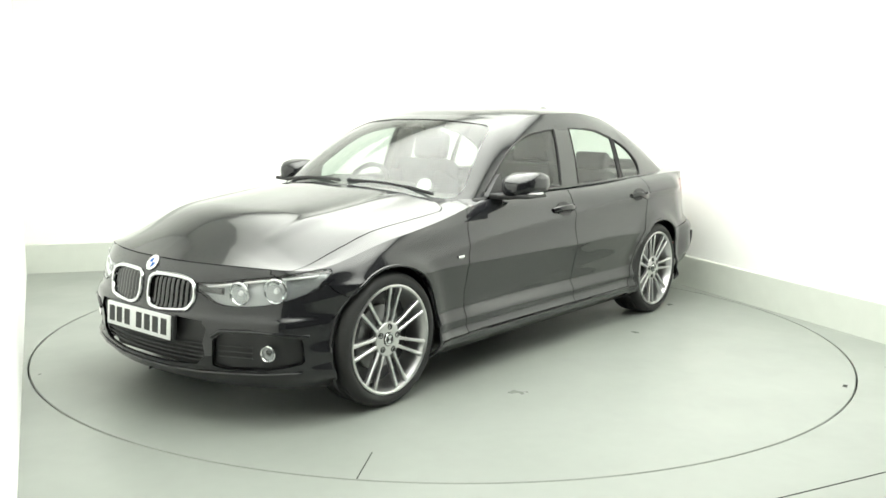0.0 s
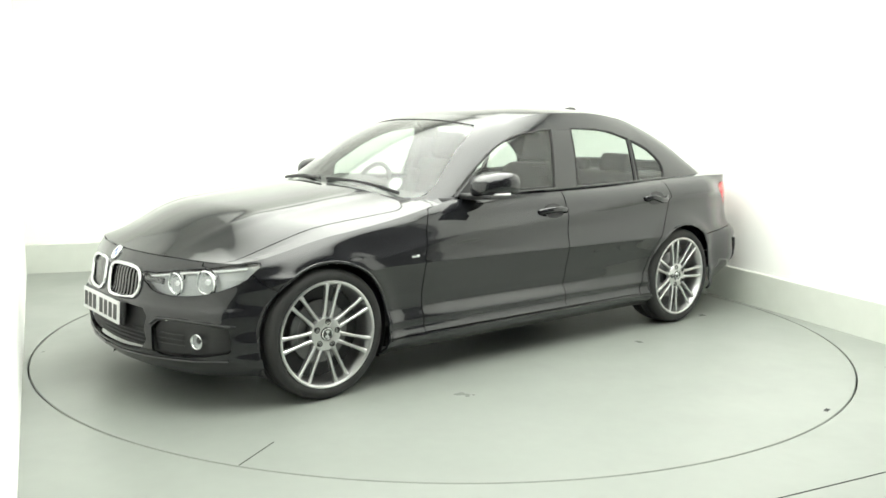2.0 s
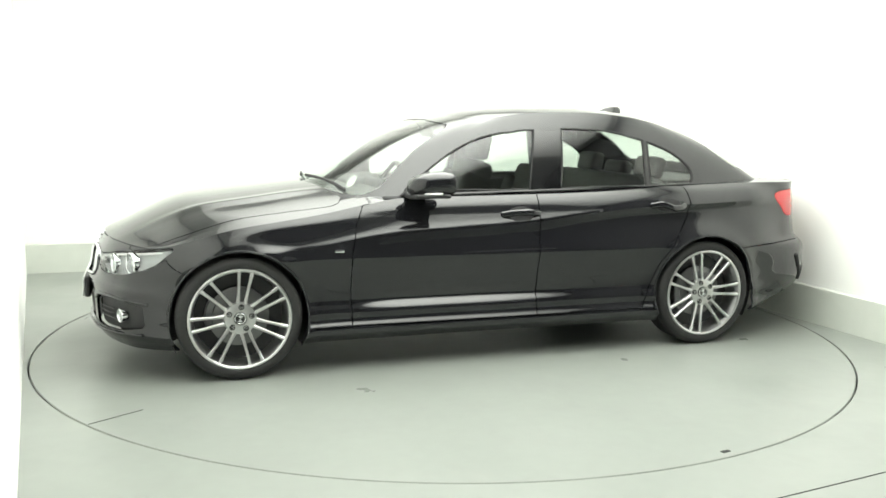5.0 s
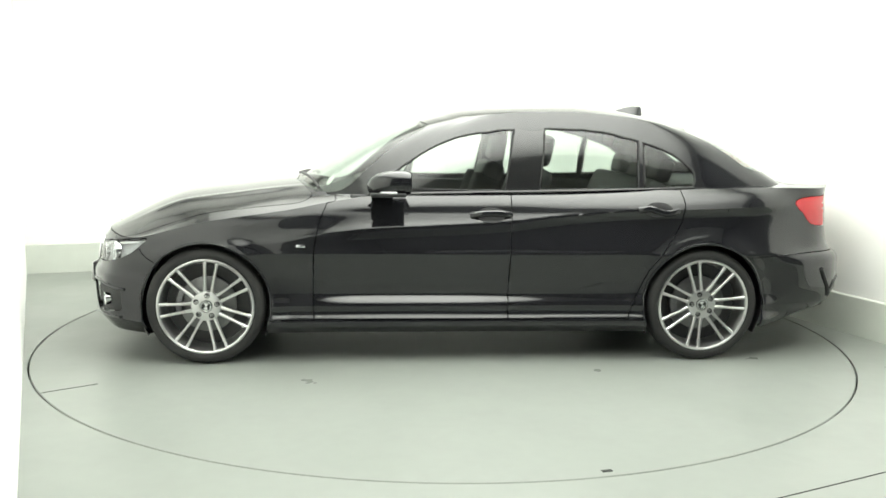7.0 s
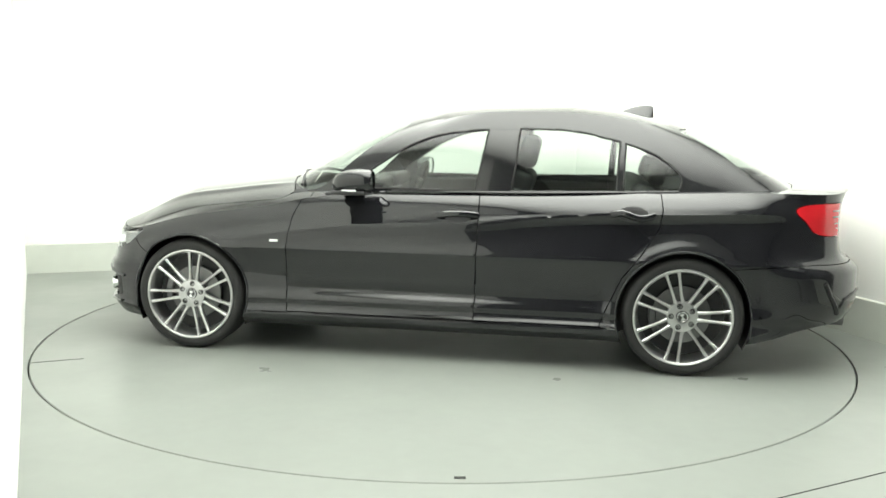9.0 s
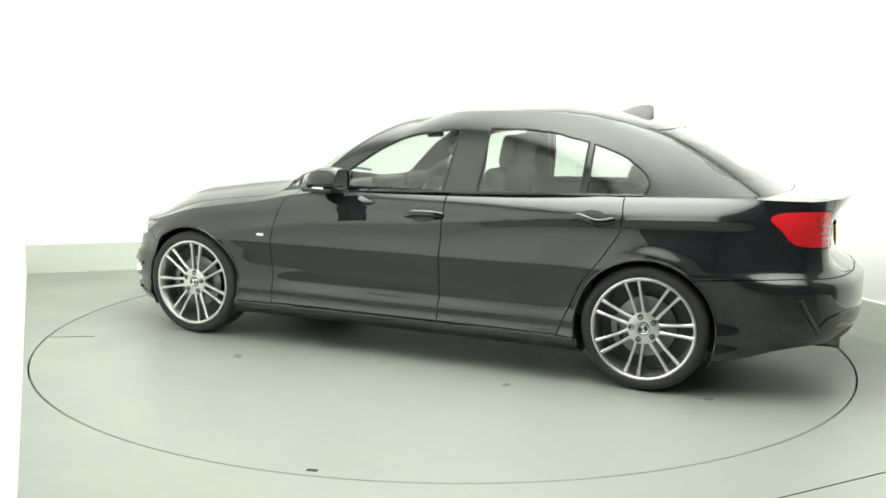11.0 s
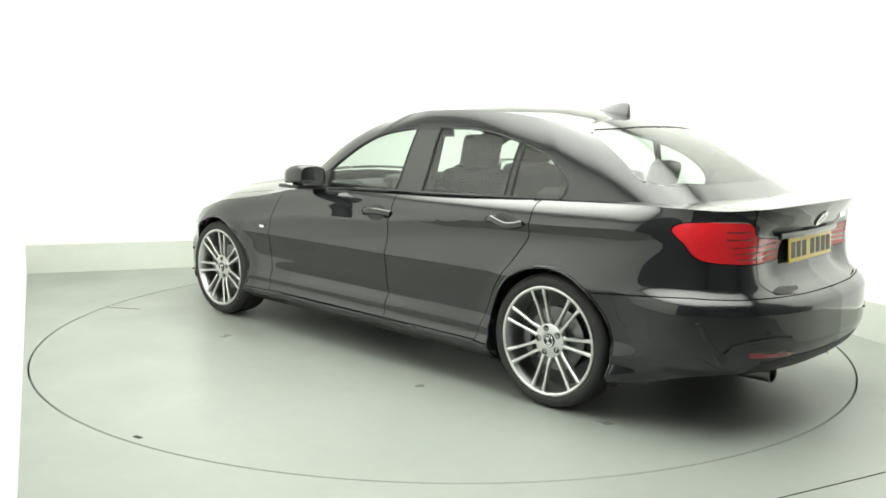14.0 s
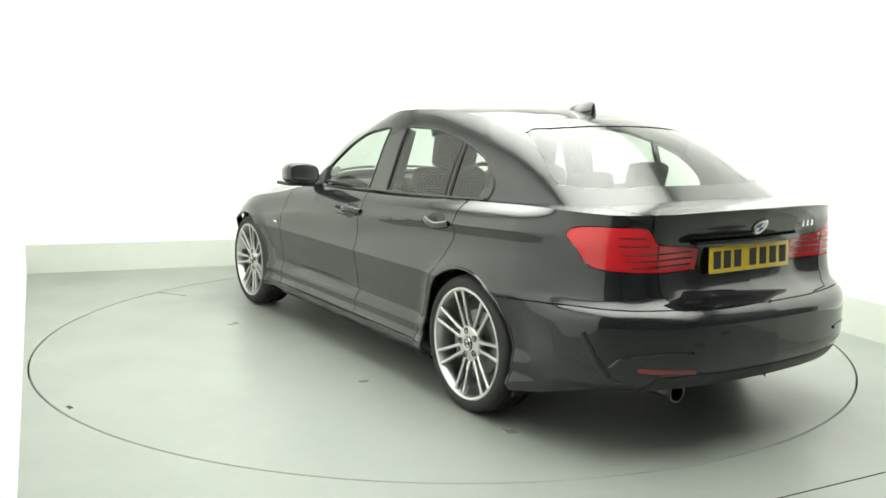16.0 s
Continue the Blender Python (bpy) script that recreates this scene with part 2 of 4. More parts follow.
for k in range(NF):
    j = (k + 1) % NF
    bm.faces.new((inner[k], inner[j], outer[j], outer[k])), bm.faces.new((pit[k], pit[j], inner[j], inner[k]))
tagged(part("floor", bm, FLOOR, None), "smooth pale grey-green painted studio floor", "floor", kind="structure")
bm = bmesh.new()
bmesh.ops.create_cone(bm, cap_ends=True, segments=96, radius1=DISC + 0.2, radius2=DISC + 0.2, depth=0.04)
bmesh.ops.translate(bm, verts=bm.verts, vec=(0, 0, -0.085))
tagged(part("turntable_pit", bm, PIT, None), "dark shallow pit under the turntable", "pit", kind="structure")


def groove(name, a, b, w=0.006):
    d = (Vector(b) - Vector(a))
    bm = bmesh.new()
    add_box(bm, (d.length, w, 0.002), Matrix.Translation((Vector(a) + Vector(b)) / 2) @ Matrix.Rotation(math.atan2(d.y, d.x), 4, "Z"))
    return tagged(part(name, bm, PIT, None), "thin dark joint between floor panels", "floor joint", kind="structure")


groove("floor_joint", (0.95, -2.70, 0.0005), (4.0, -1.19, 0.0005))

# ceiling and its assumed light, above the view
vs = [q + Vector((0, 0, HEIGHT + z)) for z in (0, 0.1) for q in corners]
tagged(mesh_ob("ceiling", vs, [(0, 1, 2, 3), (4, 5, 6, 7), (0, 1, 5, 4), (1, 2, 6, 5), (2, 3, 7, 6), (3, 0, 4, 7)], WALL, False), "white painted studio ceiling", "ceiling", kind="structure")


def ceiling_light():
    """An unseen diffuser under the ceiling, assumed as the source that lights the whole studio."""
    root = tagged(new("ceiling_light"), "large white light panel with a thin frame, assumed above the view", "light")
    bm = bmesh.new()
    add_box(bm, (4.5, 6.7, 0.05), Matrix.Translation((0, 0, 0.03)), 0.01)
    part("frame", bm, WALL, root)
    bm = bmesh.new()
    add_box(bm, (4.4, 6.6, 0.01), Matrix.Translation((0, 0, -0.002)))
    part("diffuser", bm, GLOW, root, "glowing white diffuser")
    return root


ceiling_light().matrix_basis = Matrix.Translation(room(0.15, -0.85, HEIGHT - 0.06)) @ Matrix.Rotation(PHI, 4, "Z")

# turntable
turntable = tagged(new("turntable"), "round pale grey-green painted car turntable flush with the floor", "turntable")
bm = bmesh.new()
add_lathe(bm, [(0.001, 0.0), (0.8, 0.0), (1.6, 0.0), (DISC - 0.004, 0.0), (DISC, -0.004), (DISC, -0.05), (0.001, -0.05)], 240, Matrix.Rotation(radians(90), 4, "X"))
part("platform", bm, FLOOR, turntable)


def disc_mark(name, x, y, ang, size, material, label):
    bm = bmesh.new()
    add_box(bm, size, Matrix.Translation((x, y, 0.0012)) @ Matrix.Rotation(ang, 4, "Z"), 0.0009, 1)
    part(name, bm, material, turntable, label)


disc_mark("seam", 1.98, 1.22, math.atan2(1.28, 2.087), (0.27, 0.005, 0.002), PIT, "thin radial joint")
disc_mark("slot", -0.448, 2.375, math.atan2(2.375, -0.448) + 1.5708, (0.045, 0.022, 0.002), PIT, "small dark lifting slot")

# ---- the car: body surface ----
OUT = catmull([(2.185, 0), (2.172, .2), (2.12, .44), (2.035, .635), (1.925, .775), (1.73, .86), (1.405, .895), (1.0, .895), (.4, .89), (-.3, .893), (-1.0, .898), (-1.405, .903),
               (-1.75, .888), (-2.05, .845), (-2.24, .745), (-2.36, .565), (-2.42, .32), (-2.44, 0)], 60)
OUT[:, 1] = np.clip(OUT[:, 1], 0, None)
OS = np.concatenate([[0], np.cumsum(np.hypot(*np.diff(OUT, axis=0).T))])
OT = np.gradient(OUT, OS, axis=0)
OT /= np.hypot(*OT.T)[:, None]
OT[0], OT[-1] = (0, 1), (0, -1)
ON = np.stack([OT[:, 1], -OT[:, 0]], -1)         # outward
SIDE = OUT[:, 1].argmax()


def s_x(x):
    return float(np.interp(-x, -OUT[:, 0], OS))


def s_yf(y):
    return float(np.interp(y, OUT[:SIDE, 1], OS[:SIDE]))


def s_yr(y):
    return float(np.interp(-y, -OUT[SIDE:, 1], OS[SIDE:]))


ring_in = spline([2.2, 1.95, 1.7, 1.3, .9, .5, -.3, -1.3, -1.8, -2.14, -2.34, -2.45], [.105, .085, .06, .055, .08, .11, .115, .12, .115, .10, .09, .085])
z_mid = spline([2.12, 2.085, 2.04, 1.98, 1.86, 1.65, 1.3, .95, .6, 0, -1.5, -1.9, -2.1, -2.28, -2.37], [.815, .818, .825, .838, .862, .905, .955, .998, 1.02, 1.0, 1.0, 1.02, 1.018, 1.012, 1.01])
z_side = spline([1.9, 1.78, 1.6, 1.27, .95, .7, .5, .24, -.2, -.65, -1.36, -1.8, -2.1, -2.22], [.692, .73, .765, .812, .858, .905, .932, .944, .955, .965, .985, .997, .994, .990])
RING = OUT - ON * ring_in(OUT[:, 0])[:, None]
RING[[0, -1], 1] = 0
KF, KR = int(np.searchsorted(-OUT[:, 0], -1.84)), int(np.searchsorted(-OUT[:, 0], 2.19))


def y_max(x):
    return np.interp(-np.asarray(x, float), -RING[KF:KR + 1, 0], RING[KF:KR + 1, 1])


def deck_z(x, y):
    s = np.clip(np.abs(y) / y_max(x), 0, 1)
    hood = smooth01(x, .7, 1.2)
    g = s ** 2.5
    crease = .010 * np.exp(-((s - .60) / .05) ** 2) * hood * smooth01(2.08 - x, 0, .5)
    z = z_mid(x) - (z_mid(x) - z_side(x)) * g + crease
    # the leading edge of the bonnet lies level
    nose = np.interp(np.abs(y), RING[:KF + 1, 1], RING[:KF + 1, 0])
    t = np.clip((nose - x) / .48, 0, 1)
    edge = .704 - .012 * smooth01(np.abs(y), .45, .8)
    return edge + (z - edge) * (1 - (1 - t) ** 2.0)


RINGZ = deck_z(RING[:, 0], RING[:, 1])
roll_a = spline([0, .03, .07, .105], [.10, .055, .018, -.006])
roll_b = spline([.105, .125, .15, .18, .24, .32], [-.006, .000, .007, .010, .005, 0])
crease_depth = spline([1.6, .9, .4, -.2, -.65, -1.1, -2.4], [.13, .165, .175, .160, .125, .108, .105])


def roll_top(d):
    """The shoulder's curve down to the crease at the door handles, and the hollow under it."""
    return np.where(np.asarray(d) < .105, roll_a(d), roll_b(d))


tuck_a = spline([.16, .19, .215, .235, .255, .285, .30, .325, .39, .46, .55, .60, .622], [.07, .035, .008, 0, .004, .021, .0225, .020, .038, .035, .017, .006, 0])
tuck_b = spline([.622, .64, .68, .75, .85], [0, .006, .014, .026, .041])


def tuck_side(z):
    """Sill, hollow lower door, and the body line from which the side leans in."""
    return np.where(np.asarray(z) < .622, tuck_a(z), tuck_b(z))


tuck_front = spline([.15, .19, .24, .32, .42, .455, .475, .50, .54, .6, .66, .70, .74], [.075, .042, .014, .004, 0, .001, .006, .024, .034, .044, .060, .08, .11])
tuck_rear = spline([.2, .27, .33, .42, .56, .60, .625, .66, .75, .88, .96, 1.0], [.12, .08, .03, 0, 0, .012, .035, .062, .078, .085, .088, .085])
tuck_boot = spline([.58, .62, .66, .70, .76, .86, .92, .97, 1.0], [0, .02, .06, .09, .098, .082, .045, .012, 0])      # hollow boot face between the lamps
z_low = spline([2.2, 1.95, 1.7, 1.1, -1.1, -1.7, -1.9, -2.2, -2.4], [.175, .165, .16, .165, .165, .19, .215, .285, .30])


def low_surf(s, v):
    """The body below its shoulder: distance round the outline, and height from the lower edge (0) to the shoulder (1)."""
    i = lambda a: np.interp(s, OS, a)
    x, y, nx, ny = i(OUT[:, 0]), i(OUT[:, 1]), i(ON[:, 0]), i(ON[:, 1])
    rx, ry, zt = i(RING[:, 0]), i(RING[:, 1]), i(RINGZ)
    it, zb = ring_in(x), z_low(x)
    z = zb + (zt - zb) * v
    wf, wr = smooth01(x, 1.6, 2.0), smooth01(-x, 1.72, 2.06)

    hollow = 1 - smooth01(y, .36, .74)

    def tuck(z):
        return (1 - wf - wr) * (roll_top((zt - z) * .105 / crease_depth(x)) * it / .115 + tuck_side(z)) + wf * tuck_front(z) + wr * (tuck_rear(z) + hollow * tuck_boot(z))
    ins = tuck(z) + (it - tuck(zt)) * smooth01(v, .8, 1.0)
    # scoop along the foot of the front door
    ins = ins + .019 * np.exp(-((z - .388) / .032) ** 2) * smooth01(x, -.75, .1) * (1 - smooth01(x, .55, .85))
    # swelling over the wheels
    for wx in (1.405, -1.405):
        r = np.hypot(x - wx, z - .32)
        ins = ins - .016 * np.exp(-((r - .365) / .055) ** 2) * (1 - wf - wr)
    X, Y = x - nx * ins, y - ny * ins
    return np.stack([X, np.where(np.asarray(s) <= 1e-6, 0, np.where(np.asarray(s) >= OS[-1] - 1e-6, 0, Y)), z], -1)


def low_at(s, z, off=0.0):
    """Place and outward normal on the lower body at a height."""
    zb, zt = z_low(np.interp(s, OS, OUT[:, 0])), np.interp(s, OS, RINGZ)
    v = (z - zb) / (zt - zb)
    P = lambda a, b: Vector([float(c) for c in low_surf(np.array(a), np.array(b))])
    e = 1e-3
    p = P(s, v)
    n = (P(s + e, v) - P(max(s - e, 1e-5), v)).cross(P(s, v + e) - P(s, v - e)).normalized()
    return p + n * off, n


# samples round the shoulder: nose, side and tail share their cross fractions with the deck
NL, NS, NV = 52, 330, 84
frac = np.linspace(0, 1, NL + 1)
yf, yr = RING[KF, 1], RING[KR, 1]
sf = np.interp(frac * yf, RING[:KF + 1, 1], OS[:KF + 1])
sr = np.interp(-frac[::-1] * yr, -RING[KR:, 1], OS[KR:])
xs_side = np.linspace(RING[KF, 0], RING[KR, 0], NS + 1)
ss = np.interp(-xs_side, -RING[KF:KR + 1, 0], OS[KF:KR + 1])
SAMP = np.concatenate([sf, ss[1:-1], sr])
SAMP[0], SAMP[-1] = 0, OS[-1]


class Sheet:
    """A grid on a surface, whose points may be drawn onto outlines so that panels meet along clean edges."""

    def __init__(self, surf, U, V):
        self.surf, self.u, self.v = surf, U.copy(), V.copy()
        self.P = surf(U, V)
        self.fixed = np.zeros(U.shape, bool)

    def flat(self, kind, u=None, v=None):
        P = self.P if u is None else self.surf(u, v)
        return {"sz": lambda: np.stack([self.u if u is None else u, P[..., 2]], -1), "xz": lambda: P[..., [0, 2]], "yz": lambda: P[..., [1, 2]], "xy": lambda: P[..., [0, 1]]}[kind]()

    def snap(self, kind, poly, where=None):
        poly = np.asarray(poly, float)
        Q = self.flat(kind)
        ok = np.ones(self.u.shape, bool) if where is None else where(self.P)
        ins = inside(Q, poly)
        _, D = nearest(Q.reshape(-1, 2), poly)
        D = D.reshape(self.u.shape)
        pick = np.zeros(self.u.shape, bool)
        for ax in (0, 1):
            a, b = [slice(None)] * 2, [slice(None)] * 2
            a[ax], b[ax] = slice(0, -1), slice(1, None)
            a, b = tuple(a), tuple(b)
            cross = (ins[a] != ins[b]) & ok[a] & ok[b]
            pick[a] |= cross & (D[a] <= D[b])
            pick[b] |= cross & (D[b] < D[a])
        pick &= ~self.fixed
        pick[:, -1] = False
        if not pick.any():
            return
        u, v = self.u[pick], self.v[pick]
        target, _ = nearest(self.flat(kind)[pick], poly)
        f = lambda uu, vv: {"sz": lambda P: np.stack([uu, P[..., 2]], -1), "xz": lambda P: P[..., [0, 2]], "yz": lambda P: P[..., [1, 2]], "xy": lambda P: P[..., [0, 1]]}[kind](self.surf(uu, vv))
        u0, v0 = u.copy(), v.copy()
        for _ in range(4):
            q = f(u, v)
            du, dv = (f(u + 1e-5, v) - q) / 1e-5, (f(u, v + 1e-5) - q) / 1e-5
            r = target - q
            det = du[:, 0] * dv[:, 1] - du[:, 1] * dv[:, 0]
            det = np.where(np.abs(det) < 1e-9, 1e-9, det)
            u = u + np.clip((r[:, 0] * dv[:, 1] - r[:, 1] * dv[:, 0]) / det, -.03, .03)
            v = v + np.clip((du[:, 0] * r[:, 1] - du[:, 1] * r[:, 0]) / det, -.03, .03)
            u, v = np.clip(u, self.u.min(), self.u.max()), np.clip(v, 0, 1)
        far = np.hypot(*(f(u, v) - f(u0, v0)).T) > .03
        u, v = np.where(far, u0, u), np.where(far, v0, v)
        self.u[pick], self.v[pick] = u, v
        self.P = self.surf(self.u, self.v)
        self.fixed |= pick

    def normals(self):
        e = 1e-4
        du = self.surf(np.clip(self.u + e, 0, self.u.max()), self.v) - self.surf(np.clip(self.u - e, 0, None), self.v)
        dv = self.surf(self.u, np.clip(self.v + e, 0, 1)) - self.surf(self.u, np.clip(self.v - e, 0, 1))
        n = np.cross(du, dv)
        return n / np.maximum(np.linalg.norm(n, axis=-1), 1e-12)[..., None]


def quads(ni, nj, off=0, fixed=None):
    """The grid's faces; one that an outline crosses corner to corner is cut in two triangles (with a doubled corner)."""
    i, j = np.meshgrid(np.arange(ni - 1), np.arange(nj - 1), indexing="ij")
    a = (i * nj + j).ravel()
    q = np.stack([a, a + nj, a + nj + 1, a + 1], -1)
    f = fixed.ravel()[q]
    d02, d13 = f[:, 0] & f[:, 2], f[:, 1] & f[:, 3]
    d13 &= ~d02
    s, t, k = q[d02], q[d13], q[~(d02 | d13)]
    return np.vstack([k, s[:, [0, 1, 2, 2]], s[:, [0, 2, 3, 3]], t[:, [0, 1, 3, 3]], t[:, [1, 2, 3, 3]]]) + off


def centres(verts, faces):
    """Middle of each face, a doubled corner counted once."""
    P = verts[faces]
    tri = faces[:, 2] == faces[:, 3]
    return np.where(tri.reshape(-1, *[1] * (P.ndim - 2)), P[:, :3].mean(1), P.mean(1))


def deck_surf(a, w, zf=deck_z, ring=RING, kf=KF, kr=KR, ymx=y_max):
    """Top between the shoulders: a from front to rear, w from the middle to the shoulder."""
    yF, yR = ring[kf, 1], ring[kr, 1]
    xF = np.interp(w * yF, ring[:kf + 1, 1], ring[:kf + 1, 0])
    xR = np.interp(-w * yR, -ring[kr:, 1], ring[kr:, 0])
    x = xF + (xR - xF) * a
    y = w * ymx(x)
    return np.stack([x, y, zf(x, y)], -1)


low = Sheet(low_surf, *np.meshgrid(SAMP, np.linspace(0, 1, NV + 1), indexing="ij"))
A_SIDE = (xs_side[0] - xs_side) / (xs_side[0] - xs_side[-1])
deck = Sheet(deck_surf, *np.meshgrid(A_SIDE, frac, indexing="ij"))

# outlines of the lower panels, as (distance round the body, height)


def fy(pts):
    return [(s_yf(y), z) for y, z in pts]


def ry_(pts):
    return [(s_yr(y), z) for y, z in pts]


def sx(pts):
    return [(s_x(x), z) for x, z in pts]


def circle(cx, r, n=72):
    return [(s_x(cx + r * math.cos(a)), .325 + r * math.sin(a)) for a in np.linspace(0, 2 * np.pi, n, endpoint=False)]


ARCH_F, ARCH_R = circle(1.405, .356), circle(-1.405, .358)
HEAD = catmull(fy([(.345, .622), (.45, .632), (.58, .652), (.70, .668)]) + sx([(1.84, .688), (1.735, .694), (1.775, .655), (1.84, .605)]) + fy([(.76, .568), (.66, .546), (.54, .536), (.44, .548), (.38, .580), (.345, .588)]), 6, True)
KIDNEY = catmull(fy([(.035, .60), (.045, .625), (.08, .638), (.18, .641), (.27, .637), (.325, .620), (.342, .585), (.338, .545), (.312, .508), (.26, .494), (.13, .487), (.065, .496), (.038, .53)]), 6, True)
INTAKE = np.array([(0, .466), *fy([(.28, .466), (.40, .462), (.428, .43), (.405, .365), (.415, .31), (.37, .265), (.2, .252)]), (0, .25)])
INTAKE_FULL = np.vstack([INTAKE, [(-.3, .25), (-.3, .466)]])
SIDEVENT = np.array(fy([(.462, .385), (.505, .418), (.62, .424), (.74, .415), (.80, .398), (.805, .290), (.68, .262), (.52, .256), (.455, .268)]))
TAIL = catmull(sx([(-1.985, .906), (-2.055, .938)]) + ry_([(.74, .946), (.645, .941), (.612, .915), (.585, .880), (.50, .868), (.35, .853), (.325, .838), (.33, .778), (.36, .758), (.55, .760), (.70, .768)]) + sx([(-2.125, .782), (-2.05, .845)]), 6, True)
REFLEX = np.array(ry_([(.68, .402), (.68, .380), (.44, .368), (.44, .386)]))
FRONT_BUMPER = np.array([(-.1, .645), *fy([(.2, .650), (.36, .640)]), *fy([(.45, .545), (.54, .533), (.66, .543)]), *sx([(1.86, .59), (1.775, .64), (1.735, .60), (1.60, .53), (1.60, .1)]), (-.1, .1)])
F_DOOR = np.array(sx([(.815, .255), (.82, .45), (.815, .64), (.785, .80), (.74, .90), (.66, 1.1), (-.285, 1.1), (-.285, .8), (-.275, .5), (-.27, .255)]))
R_DOOR = np.array(sx([(-.285, 1.1), (-.285, .8), (-.275, .5), (-.27, .255), (-.96, .255), (-1.0, .36), (-1.075, .53), (-1.18, .67), (-1.262, .80), (-1.275, .90), (-1.25, 1.1)]))
SILL = np.array(sx([(1.12, .1), (1.12, .25), (.5, .25), (-.5, .25), (-1.12, .25), (-1.12, .1)]))
REAR_BUMPER = np.array(sx([(-1.65, .1), (-1.65, .60), (-1.9, .615), (-2.1, .625)]) + ry_([(.6, .625), (.3, .62)]) + [(OS[-1] + .1, .62), (OS[-1] + .1, .1)])
BOOT_FACE = np.array(ry_([(.615, 1.2), (.615, .92), (.587, .88), (.575, .75), (.565, .675), (.50, .632), (.3, .622)]) + [(OS[-1] + .1, .62), (OS[-1] + .1, 1.2)])
DIFFUSER = np.array(ry_([(.66, .1), (.66, .30), (.60, .355), (.40, .365), (.3, .36)]) + [(OS[-1] + .1, .36), (OS[-1] + .1, .1)])
for poly in (ARCH_F, ARCH_R, HEAD, KIDNEY, INTAKE_FULL, SIDEVENT, TAIL, REFLEX, F_DOOR, R_DOOR, FRONT_BUMPER, REAR_BUMPER, SILL, BOOT_FACE, DIFFUSER):
    low.snap("sz", poly)
BONNET = np.array([(2.3, -.1), (2.3, .70), (1.93, .705), (1.80, .722), (1.55, .742), (1.2, .752), (.9, .752), (.86, .73), (.83, .66), (.90, .45), (.95, .25), (.96, -.1)])
BOOT = np.array([(-2.6, -.1), (-2.6, .52), (-2.28, .56), (-2.14, .60), (-2.03, .60), (-1.985, .54), (-2.045, .3), (-2.065, -.1)])
GLASSHOUSE = catmull([(.93, 0), (.92, .3), (.84, .54), (.70, .69), (.45, .742), (-.3, .755), (-1.0, .745), (-1.38, .715), (-1.70, .67), (-1.92, .58), (-2.01, .32), (-2.025, 0)], 10)
CABIN = np.vstack([GLASSHOUSE * (.985, .97), [(-1.9, -.2), (.9, -.2)]])
for poly in (BONNET, BOOT, CABIN):
    deck.snap("xy", poly)

ni, nj = low.u.shape
di, dj = deck.u.shape
V1, N1 = low.P.reshape(-1, 3), low.normals().reshape(-1, 3)
V2, N2 = deck.P.reshape(-1, 3), -deck.normals().reshape(-1, 3)
if (N1 * (V1 - np.stack([V1[:, 0] * .6, V1[:, 1] * 0, V1[:, 2]], -1))).sum() < 0:
    N1 = -N1
if N2[:, 2].sum() < 0:
    N2 = -N2
F1, F2 = quads(ni, nj, 0, low.fixed), quads(di, dj, len(V1), deck.fixed)
VV, NN = np.vstack([V1, V2]), np.vstack([N1, N2])
# weld the deck's rim to the shoulder
link = np.arange(len(VV))
top = lambda k: k * nj + nj - 1
d_id = lambda i, j: len(V1) + i * dj + j
for j in range(dj):
    link[d_id(0, j)] = top(j)
    link[d_id(di - 1, j)] = top(ni - 1 - j)
for i in range(di):
    link[d_id(i, dj - 1)] = top(NL + i)
for k in range(ni):
    near = np.argmin(np.linalg.norm(V2 - V1[top(k)], axis=1))
    NN[top(k)] = NN[top(k)] + N2[near]
NN /= np.linalg.norm(NN, axis=1)[:, None]
FF = link[np.vstack([F1, F2])]
is_deck = np.arange(len(FF)) >= len(F1)
LS = np.concatenate([low.u.reshape(-1), np.zeros(len(V2))])
C3 = centres(VV, np.vstack([F1, F2]))
C2 = np.stack([centres(LS[:, None], np.vstack([F1, F1[:1].repeat(len(F2), 0)]))[:, 0], C3[:, 2]], -1)
REGION = np.full(len(FF), "wing", dtype=object)


def paint_low(name, poly, only=None):
    m = inside(C2, np.asarray(poly, float)) & ~is_deck
    if only is not None:
        m &= np.isin(REGION, only)
    REGION[m] = name


cx = C3[:, 0]
REGION[cx < -.9] = "rear_wing"
REGION[(cx >= -1.25) & (cx < -.28)] = np.where(is_deck, "rear_door", "rear_wing")[(cx >= -1.25) & (cx < -.28)]
REGION[is_deck & (cx < .70) & (cx >= -.285)] = "front_door"
paint_low("front_bumper", [(-.1, .0), (-.1, .9), *fy([(.3, .9)]), *fy([(.34, .6)]), (s_yf(.34), .0)])
for nm, poly in (("boot_lid", BOOT_FACE), ("front_door", F_DOOR), ("rear_door", R_DOOR), ("front_bumper", FRONT_BUMPER), ("rear_bumper", REAR_BUMPER), ("sill", SILL), ("diffuser", DIFFUSER), ("headlight", HEAD),
                 ("kidney", KIDNEY), ("lower_intake", INTAKE_FULL), ("side_vent", SIDEVENT), ("tail_light", TAIL), ("reflector", REFLEX), ("gone", ARCH_F), ("gone", ARCH_R)):
    paint_low(nm, poly)
REGION[is_deck & inside(C3[:, :2], BONNET)] = "bonnet"
REGION[is_deck & inside(C3[:, :2], BOOT)] = "boot_lid"
REGION[is_deck & inside(C3[:, :2], CABIN)] = "gone"
REGION[is_deck & (cx < .97) & (cx > .6) & (REGION == "wing") & (C3[:, 1] < .70)] = "scuttle"
REGION[(REGION == "wing") & ~is_deck & (cx > 1.93)] = "front_bumper"
REGION[is_deck & (cx < -1.5) & (C3[:, 1] < .60) & (REGION == "rear_wing")] = "rear_deck"


